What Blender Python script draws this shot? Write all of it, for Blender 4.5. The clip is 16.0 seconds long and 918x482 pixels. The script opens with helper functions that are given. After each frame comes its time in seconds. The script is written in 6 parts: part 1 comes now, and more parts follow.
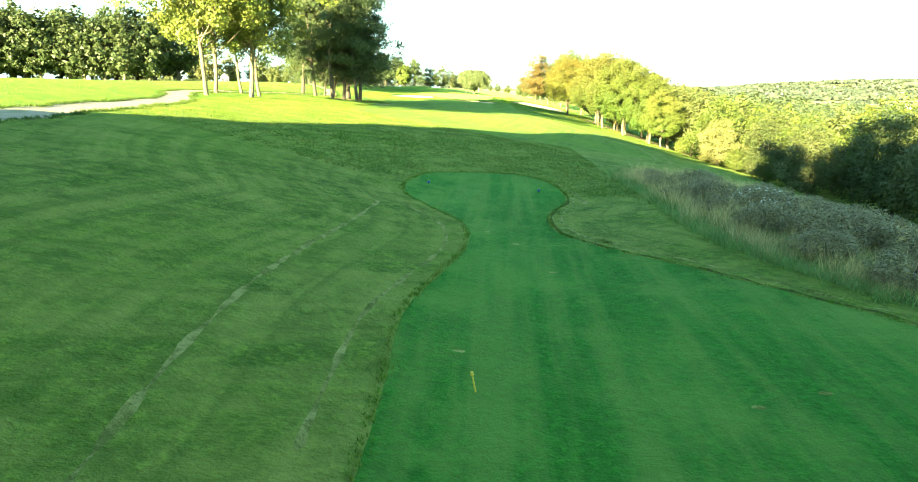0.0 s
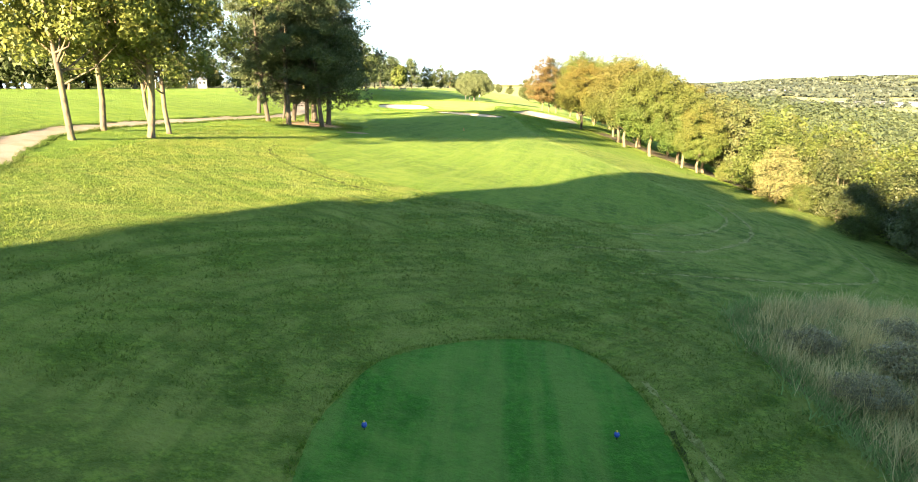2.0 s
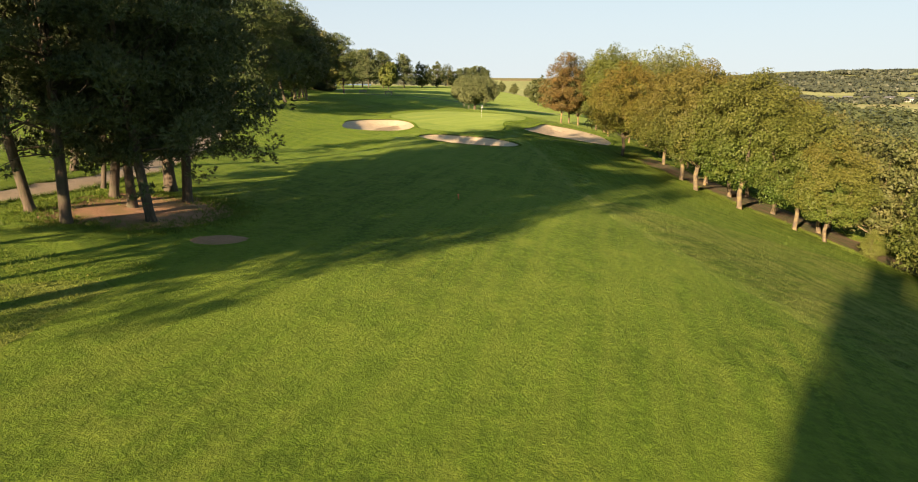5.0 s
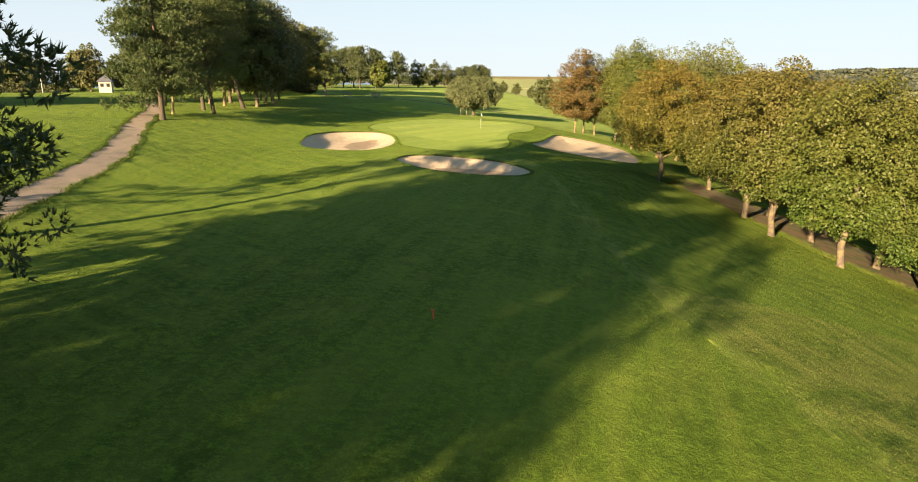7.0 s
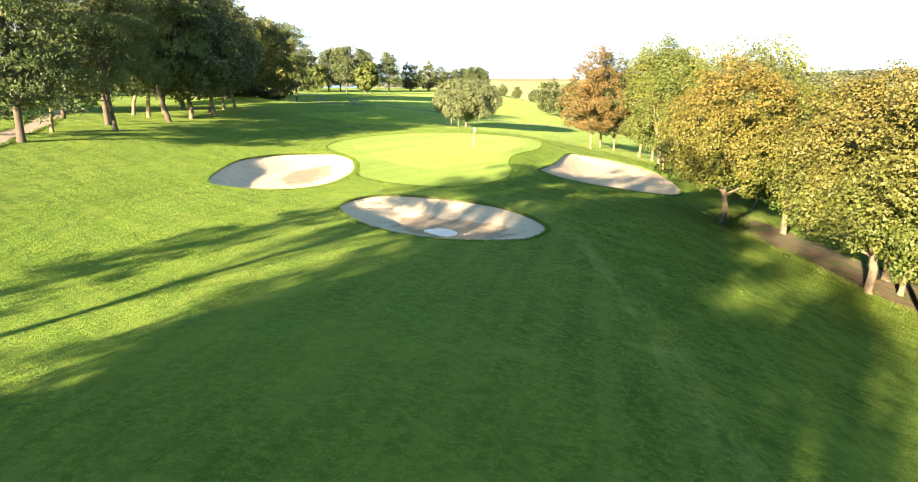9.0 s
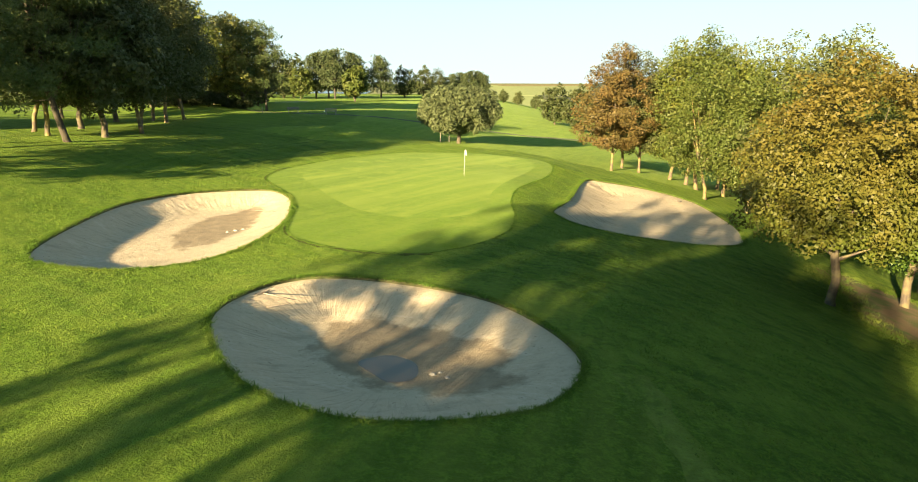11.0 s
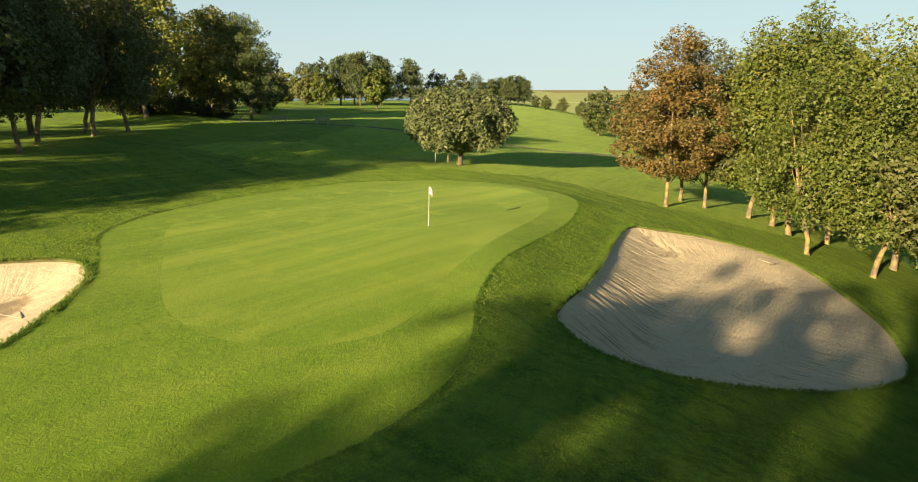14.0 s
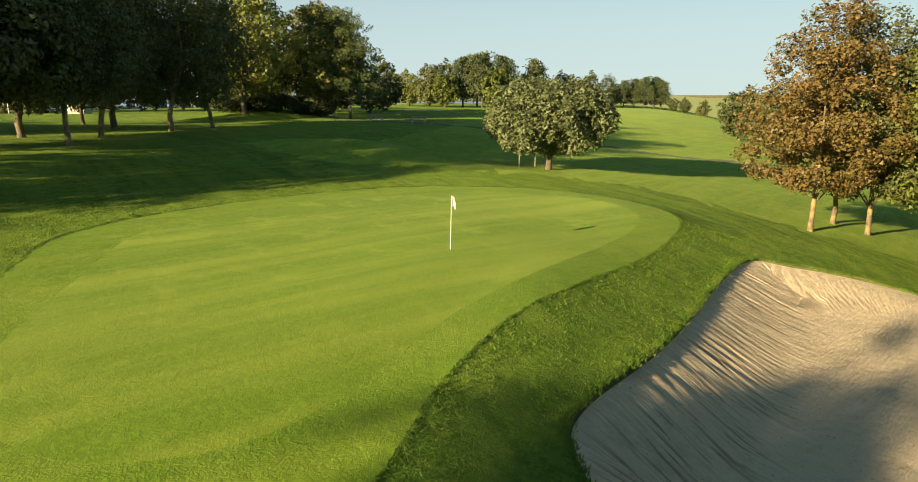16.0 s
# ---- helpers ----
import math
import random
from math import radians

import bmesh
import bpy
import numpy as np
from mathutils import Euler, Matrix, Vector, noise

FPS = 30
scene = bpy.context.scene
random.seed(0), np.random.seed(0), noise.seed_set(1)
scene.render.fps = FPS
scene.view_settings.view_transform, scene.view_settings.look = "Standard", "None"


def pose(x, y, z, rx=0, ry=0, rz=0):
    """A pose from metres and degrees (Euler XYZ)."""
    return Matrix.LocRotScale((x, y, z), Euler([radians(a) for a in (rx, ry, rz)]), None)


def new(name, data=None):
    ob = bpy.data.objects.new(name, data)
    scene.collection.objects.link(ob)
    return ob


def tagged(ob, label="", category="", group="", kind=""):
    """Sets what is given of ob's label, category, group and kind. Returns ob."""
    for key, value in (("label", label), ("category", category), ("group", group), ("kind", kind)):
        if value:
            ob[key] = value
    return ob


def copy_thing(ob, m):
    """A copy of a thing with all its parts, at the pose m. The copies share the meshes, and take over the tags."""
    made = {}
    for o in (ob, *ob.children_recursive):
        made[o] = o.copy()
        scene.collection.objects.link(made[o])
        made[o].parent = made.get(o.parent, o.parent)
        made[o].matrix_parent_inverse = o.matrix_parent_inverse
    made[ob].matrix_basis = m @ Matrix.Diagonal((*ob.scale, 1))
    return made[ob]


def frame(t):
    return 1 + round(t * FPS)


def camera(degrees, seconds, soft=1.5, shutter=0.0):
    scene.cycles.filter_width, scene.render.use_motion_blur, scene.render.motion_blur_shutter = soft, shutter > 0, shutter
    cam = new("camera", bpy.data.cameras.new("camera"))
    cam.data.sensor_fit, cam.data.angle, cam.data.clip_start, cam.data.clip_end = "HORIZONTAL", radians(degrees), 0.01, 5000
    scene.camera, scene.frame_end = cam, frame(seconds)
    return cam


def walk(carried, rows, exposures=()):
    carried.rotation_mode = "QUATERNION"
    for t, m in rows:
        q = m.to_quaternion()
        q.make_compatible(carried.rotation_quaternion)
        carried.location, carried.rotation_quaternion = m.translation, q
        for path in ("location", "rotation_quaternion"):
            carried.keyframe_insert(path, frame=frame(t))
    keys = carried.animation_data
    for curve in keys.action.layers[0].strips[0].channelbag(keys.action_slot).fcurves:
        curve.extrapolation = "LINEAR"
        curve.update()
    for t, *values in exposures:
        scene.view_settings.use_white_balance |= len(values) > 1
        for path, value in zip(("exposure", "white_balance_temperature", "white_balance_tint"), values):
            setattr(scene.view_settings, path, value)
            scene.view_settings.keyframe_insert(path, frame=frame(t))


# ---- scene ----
cam = camera(71.1, 16.0, 1.0)
# seconds, eye, yaw, pitch, roll
PATH = [
    (0, 0.183, -0.700, 4.819, -0.03, -13.29, 0.10),
    (0.5, 0.300, 3.010, 5.342, 0.01, -13.37, 0.06),
    (1, 0.450, 7.048, 5.883, 0.05, -13.46, 0.06),
    (1.5, 0.575, 11.412, 6.461, 0.04, -13.56, 0.10),
    (2, 0.639, 16.045, 7.061, -0.00, -13.66, 0.15),
    (2.5, 0.673, 20.916, 7.575, -0.06, -13.77, 0.19),
    (3, 0.751, 26.086, 7.930, -0.09, -13.87, 0.20),
    (3.5, 0.893, 31.566, 8.211, -0.06, -13.98, 0.17),
    (4, 1.042, 37.044, 8.507, 0.03, -14.08, 0.13),
    (4.5, 1.121, 42.039, 8.789, 0.06, -14.15, 0.12),
    (5, 1.122, 46.402, 9.012, -0.03, -14.21, 0.17),
    (5.5, 1.127, 50.399, 9.174, -0.15, -14.26, 0.24),
    (6, 1.241, 54.454, 9.293, -0.17, -14.31, 0.30),
    (6.5, 1.512, 58.865, 9.389, -0.06, -14.35, 0.31),
    (7, 1.875, 63.561, 9.459, 0.04, -14.36, 0.27),
    (7.5, 2.230, 68.262, 9.479, 0.05, -14.32, 0.21),
    (8, 2.554, 72.869, 9.465, 0.04, -14.26, 0.17),
    (8.5, 2.852, 77.331, 9.484, 0.04, -14.20, 0.15),
    (9, 3.067, 81.557, 9.548, -0.01, -14.16, 0.15),
    (9.5, 3.247, 85.553, 9.603, -0.06, -14.11, 0.15),
    (10, 3.479, 89.334, 9.637, -0.05, -14.02, 0.14),
    (10.5, 3.776, 92.933, 9.665, -0.00, -13.89, 0.10),
    (11, 4.116, 96.384, 9.702, 0.06, -13.76, 0.04),
    (11.5, 4.487, 99.704, 9.752, 0.12, -13.67, -0.02),
    (12, 4.927, 102.871, 9.791, 0.25, -13.58, -0.08),
    (12.5, 5.499, 105.843, 9.776, 0.63, -13.49, -0.13),
    (13, 6.215, 108.602, 9.670, 1.43, -13.39, -0.14),
    (13.5, 7.058, 111.137, 9.510, 2.67, -13.28, -0.13),
    (14, 7.962, 113.489, 9.339, 4.49, -13.17, -0.10),
    (14.5, 8.815, 115.721, 9.158, 6.96, -13.06, -0.06),
    (15, 9.538, 117.838, 8.936, 9.93, -12.94, -0.03),
    (15.5, 10.117, 119.804, 8.674, 13.16, -12.81, -0.03),
    (16, 10.560, 121.576, 8.403, 16.56, -12.71, -0.07),
]
walk(cam, [(t, pose(x, y, z, 90 + pitch, -roll, yaw)) for t, x, y, z, yaw, pitch, roll in PATH],
     [(0.0, 4.0, 6500, -14), (0.5, 3.95, 6500, -12), (1.0, 3.85, 6500, -7), (1.5, 3.7, 6400, 8), (2.0, 3.4, 6400, 18), (2.5, 3.1, 6550, 20), (3.0, 2.62, 6800, 18), (3.5, 2.2, 6900, 22), (4.0, 1.88, 7000, 24),
      (6.5, 1.82, 6900, 24), (7.0, 1.98, 6900, 24), (7.5, 2.4, 6700, 22), (8.0, 2.8, 6350, 21), (8.5, 3.05, 6250, 21), (9.0, 3.08, 6200, 21), (11.5, 2.0, 6900, 8), (12.0, 1.88, 6900, 8), (12.5, 1.8, 6900, 8), (14.0, 1.7, 6900, 10), (16.0, 1.65, 6900, 10)])

# ---- world, sun and exposure ----
SUN_WAY = Vector((-0.525, -0.851, 0.0)).normalized()      # towards the sun, on the level
SUN_UP = radians(14.5)
world = bpy.data.worlds.new("sky")
scene.world = world
world.use_nodes = True
sky = world.node_tree.nodes.new("ShaderNodeTexSky")
sky.sky_type = "NISHITA"
sky.sun_disc = False
sky.sun_elevation = SUN_UP
sky.sun_rotation = math.atan2(SUN_WAY.x, SUN_WAY.y)
sky.air_density, sky.dust_density, sky.ozone_density = 0.9, 0.0, 2.2
world.node_tree.nodes["Background"].inputs["Strength"].default_value = 0.039
tone = world.node_tree.nodes.new("ShaderNodeMix")
tone.data_type, tone.blend_type = "RGBA", "MULTIPLY"
tone.inputs[0].default_value, tone.inputs[7].default_value = 1.0, (0.74, 0.99, 0.86, 1)
# thin haze, thickest towards the horizon
veil = world.node_tree.nodes.new("ShaderNodeMix")
veil.data_type = "RGBA"
veil.inputs[7].default_value = (4.9, 6.1, 6.6, 1)
way_up = world.node_tree.nodes.new("ShaderNodeSeparateXYZ")
thick = world.node_tree.nodes.new("ShaderNodeMapRange")
thick.interpolation_type = "SMOOTHSTEP"
for key, value in (("From Min", 0.0), ("From Max", 0.42), ("To Min", 0.9), ("To Max", 0.1)):
    thick.inputs[key].default_value = value
for a, b in ((world.node_tree.nodes.new("ShaderNodeTexCoord").outputs["Generated"], way_up.inputs[0]), (way_up.outputs[2], thick.inputs["Value"]), (thick.outputs[0], veil.inputs[0]), (sky.outputs[0], tone.inputs[6]), (tone.outputs[2], veil.inputs[6]),
             (veil.outputs[2], world.node_tree.nodes["Background"].inputs["Color"])):
    world.node_tree.links.new(a, b)
sun_lamp = bpy.data.lights.new("sun", "SUN")
sun_lamp.energy, sun_lamp.angle, sun_lamp.color = 5.0, radians(0.6), (1.0, 0.77, 0.46)
sun = new("sun", sun_lamp)
sun_to = SUN_WAY * math.cos(SUN_UP) + Vector((0, 0, math.sin(SUN_UP)))
sun.matrix_world = Matrix.Translation((0, 0, 60)) @ sun_to.to_track_quat("Z", "Y").to_matrix().to_4x4()


# ---- materials ----
def nodes_of(name):
    m = bpy.data.materials.new(name)
    m.use_nodes = True
    t = m.node_tree
    return m, t, t.nodes["Principled BSDF"]


def node(t, kind, **values):
    n = t.nodes.new(kind)
    for k, v in values.items():
        if k in n.inputs:
            n.inputs[k].default_value = v
    return n


def noise_at(t, coord, scale, detail=4.0, rough=0.55, stretch=None):
    """A noise of that many waves a metre; stretch: scales along x, y, z, after a turn in degrees."""
    if stretch:
        for key, value in (("Rotation", (0, 0, radians(stretch[3]) if len(stretch) > 3 else 0)), ("Scale", stretch[:3])):
            mp = t.nodes.new("ShaderNodeMapping")
            mp.inputs[key].default_value = value
            t.links.new(coord, mp.inputs[0])
            coord = mp.outputs[0]
    n = t.nodes.new("ShaderNodeTexNoise")
    n.inputs["Scale"].default_value, n.inputs["Detail"].default_value, n.inputs["Roughness"].default_value = scale, detail, rough
    t.links.new(coord, n.inputs["Vector"])
    return n.outputs["Fac"]


def ramp(t, fac, low, high, a, b):
    """A colour that goes from a to b as fac goes from low to high."""
    r = t.nodes.new("ShaderNodeValToRGB")
    r.color_ramp.elements[0].position, r.color_ramp.elements[1].position = low, high
    r.color_ramp.elements[0].color, r.color_ramp.elements[1].color = (*a, 1), (*b, 1)
    t.links.new(fac, r.inputs[0])
    return r.outputs[0]


def mix(t, fac, a, b, blend="MIX"):
    n = t.nodes.new("ShaderNodeMix")
    n.data_type, n.blend_type = "RGBA", blend
    for value, socket in ((fac, n.inputs[0]), (a, n.inputs[6]), (b, n.inputs[7])):
        if hasattr(value, "links"):
            t.links.new(value, socket)
        elif isinstance(value, (int, float)):
            socket.default_value = value
        else:
            socket.default_value = (*value, 1)
    return n.outputs[2]


def bump(t, bsdf, height, strength, distance):
    b = t.nodes.new("ShaderNodeBump")
    b.inputs["Strength"].default_value, b.inputs["Distance"].default_value = strength, distance
    t.links.new(height, b.inputs["Height"])
    t.links.new(b.outputs[0], bsdf.inputs["Normal"])
    return b


def grass_material(name, dark, light, dry, dry_from=0.6, fine=14.0, depth=0.12, stripe=0.0, turn=0.0, contrast=1.0, patch=0.55, band=(1.5, 0.1), tracks=0.0):
    """Turf: blades at fine scale, tufts, patches of a metre or so, dry areas of several metres, mowing streaks."""
    dark, light, dry = ([r * 0.815, g * 0.86, b * 0.76] for r, g, b in (dark, light, dry))
    m, t, p = nodes_of(name)
    co = t.nodes.new("ShaderNodeTexCoord").outputs["Object"]
    blades = noise_at(t, co, fine, 4.0, 0.75)
    tufts = noise_at(t, co, fine * 0.3, 4.0, 0.65)
    patches = noise_at(t, co, patch, 5.0, 0.65)
    wide = noise_at(t, co, 0.1, 4.0, 0.6)
    streak = noise_at(t, co, 1.0, 4.0, 0.6, (*band, 1.0, turn))
    w = 0.13 / contrast
    c = ramp(t, blades, 0.5 - w, 0.5 + w, dark, light)
    c = mix(t, ramp(t, tufts, 0.5 - w, 0.5 + w, (0.75,) * 3, (0, 0, 0)), c, [k * 0.5 for k in dark])
    clods = noise_at(t, co, fine * 0.1, 5.0, 0.7)
    c = mix(t, ramp(t, clods, 0.38, 0.5, (min(0.8, 0.5 * contrast),) * 3, (0, 0, 0)), c, [k * 0.6 for k in dark])
    c = mix(t, ramp(t, patches, dry_from - 0.08, dry_from + 0.12, (0, 0, 0), (0.7, 0.7, 0.7)), c, dry)
    c = mix(t, ramp(t, wide, 0.38, 0.62, (0, 0, 0), (0.4, 0.4, 0.4)), c, light)
    if stripe:
        c = mix(t, ramp(t, streak, 0.42, 0.6, (0, 0, 0), (stripe,) * 3), c, dry)
    if tracks:
        # wheel and mower tracks that run beside the mown areas' edges
        at = t.nodes.new("ShaderNodeAttribute")
        at.attribute_name = "edge_distance"
        run = t.nodes.new("ShaderNodeTexNoise")
        run.noise_dimensions = "1D"
        run.inputs["Scale"].default_value, run.inputs["Detail"].default_value = 1.9, 2.0
        t.links.new(at.outputs["Fac"], run.inputs["W"])
        fade = ramp(t, patches, 0.36, 0.56, (0.25,) * 3, (1, 1, 1))
        pale = mix(t, 1.0, ramp(t, run.outputs[0], 0.5, 0.66, (0, 0, 0), (tracks,) * 3), fade, "MULTIPLY")
        deep = mix(t, 1.0, ramp(t, run.outputs[0], 0.34, 0.47, (tracks,) * 3, (0, 0, 0)), fade, "MULTIPLY")
        c = mix(t, deep, mix(t, pale, c, dry), [k * 0.75 for k in dark])
    t.links.new(c, p.inputs["Base Color"])
    p.inputs["Roughness"].default_value = 0.9
    p.inputs["Specular IOR Level"].default_value = 0.06
    p.inputs["Sheen Weight"].default_value, p.inputs["Sheen Roughness"].default_value = 0.08, 0.5
    p.inputs["Sheen Tint"].default_value = (0.75, 1.0, 0.4, 1)
    bump(t, p, mix(t, 0.3, mix(t, 0.55, blades, tufts), clods), 1.0, depth * 1.4)
    return m


def leaf_material(name, dark, light, other, through_light=0.35, lit_top=None):
    """Leaves: each its own shade, tinted by the tree's own colour, lit through."""
    m, t, p = nodes_of(name)
    isle = t.nodes.new("ShaderNodeNewGeometry").outputs["Random Per Island"]
    ob = t.nodes.new("ShaderNodeObjectInfo")
    co = t.nodes.new("ShaderNodeTexCoord").outputs["Object"]
    clump = noise_at(t, co, 0.7, 3.0)
    c = ramp(t, isle, 0.0, 1.0, dark, light)
    c = mix(t, ramp(t, clump, 0.45, 0.68, (0, 0, 0), (0.7, 0.7, 0.7)), c, other)
    if lit_top:
        # sunlit tops painted into the colour: browner and brighter up the crown
        high = t.nodes.new("ShaderNodeSeparateXYZ")
        t.links.new(co, high.inputs[0])
        share = t.nodes.new("ShaderNodeMapRange")
        share.inputs["From Min"].default_value, share.inputs["From Max"].default_value, share.inputs["To Max"].default_value = 3.0, 10.0, 0.6
        t.links.new(high.outputs[2], share.inputs["Value"])
        c = mix(t, share.outputs[0], c, lit_top)
    c = mix(t, 1.0, c, ob.outputs["Color"], "MULTIPLY")
    t.links.new(c, p.inputs["Base Color"])
    p.inputs["Roughness"].default_value = 0.55
    p.inputs["Specular IOR Level"].default_value = 0.3
    tr = t.nodes.new("ShaderNodeBsdfTranslucent")
    t.links.new(c, tr.inputs["Color"])
    mx = t.nodes.new("ShaderNodeMixShader")
    mx.inputs[0].default_value = through_light
    t.links.new(p.outputs[0], mx.inputs[1])
    t.links.new(tr.outputs[0], mx.inputs[2])
    t.links.new(mx.outputs[0], t.nodes["Material Output"].inputs["Surface"])
    return m


def bark_material(name, dark, light, lichen=None):
    m, t, p = nodes_of(name)
    co = t.nodes.new("ShaderNodeTexCoord").outputs["Object"]
    grain = noise_at(t, co, 3.0, 6.0, 0.7, (4, 4, 0.7))
    spots = noise_at(t, co, 2.2, 4.0)
    c = ramp(t, grain, 0.3, 0.7, dark, light)
    if lichen:
        c = mix(t, ramp(t, spots, 0.42, 0.6, (0, 0, 0), (0.8, 0.8, 0.8)), c, lichen)
    t.links.new(c, p.inputs["Base Color"])
    p.inputs["Roughness"].default_value = 0.9
    bump(t, p, grain, 0.8, 0.03)
    return m


def plain_material(name, colour, rough=0.6, metal=0.0, vary=0.15, scale=20.0, relief=0.0):
    m, t, p = nodes_of(name)
    co = t.nodes.new("ShaderNodeTexCoord").outputs["Object"]
    n = noise_at(t, co, scale, 4.0)
    t.links.new(ramp(t, n, 0.3, 0.7, [c * (1 - vary) for c in colour], [min(1, c * (1 + vary)) for c in colour]), p.inputs["Base Color"])
    p.inputs["Roughness"].default_value, p.inputs["Metallic"].default_value = rough, metal
    if relief:
        bump(t, p, n, relief, 0.01)
    return m


ROUGH = grass_material("rough_grass", (0.075, 0.15, 0.017), (0.25, 0.35, 0.05), (0.34, 0.35, 0.095), 0.55, 11.0, 0.32, 0.35, 60, 1.4, tracks=0.38)
SEMI = grass_material("semi_rough_grass", (0.07, 0.155, 0.014), (0.215, 0.345, 0.038), (0.26, 0.345, 0.052), 0.6, 13.0, 0.26, 0.4, -54, 1.4, tracks=0.25)
FAIRWAY = grass_material("fairway_grass", (0.085, 0.17, 0.014), (0.21, 0.32, 0.036), (0.27, 0.33, 0.055), 0.6, 15.0, 0.2, 0.3, 14, 1.45)
TEE = grass_material("tee_grass", (0.025, 0.15, 0.012), (0.07, 0.26, 0.025), (0.2, 0.29, 0.07), 0.56, 20.0, 0.12, 0.45, 4, 1.2, 0.4)
COLLAR = grass_material("collar_grass", (0.105, 0.21, 0.012), (0.19, 0.295, 0.027), (0.24, 0.305, 0.043), 0.62, 22.0, 0.05, 0.3, 36, 0.7, band=(0.8, 0.05))
GREEN = grass_material("putting_green_grass", (0.105, 0.21, 0.012), (0.2, 0.305, 0.028), (0.27, 0.33, 0.05), 0.6, 28.0, 0.025, 0.55, 36, 0.55, band=(0.6, 0.04))
# mown fairway, made paler still to carry the brighter light on its slope
FAR_FAIRWAY = grass_material("far_fairway_grass", (0.14, 0.255, 0.02), (0.27, 0.39, 0.045), (0.33, 0.4, 0.065), 0.6, 16.0, 0.1, 0.3, 20, 1.0)
STRIP = grass_material("trodden_mown_strip", (0.1, 0.185, 0.02), (0.235, 0.33, 0.045), (0.32, 0.35, 0.085), 0.55, 15.0, 0.15, 0.3, 10, 1.2)
WORN = grass_material("worn_turf", (0.15, 0.18, 0.035), (0.36, 0.36, 0.12), (0.52, 0.44, 0.22), 0.5, 10.0, 0.3, 0, 0, 1.2, 3.0)
# torn turf, and the painted step shade beside the collar
SCAR_AND_SHADE = grass_material("torn_turf_and_step_shade", (0.035, 0.055, 0.014), (0.13, 0.16, 0.035), (0.08, 0.085, 0.025), 0.5, 14.0, 0.35)
ASPHALT = grass_material("worn_asphalt", (0.05, 0.05, 0.05), (0.1, 0.098, 0.09), (0.13, 0.12, 0.1), 0.55, 20.0, 0.05)
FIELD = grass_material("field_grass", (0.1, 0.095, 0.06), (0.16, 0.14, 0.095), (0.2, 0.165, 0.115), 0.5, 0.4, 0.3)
STUBBLE = grass_material("stubble_field", (0.2, 0.165, 0.115), (0.28, 0.235, 0.17), (0.3, 0.25, 0.17), 0.5, 0.4, 0.3)


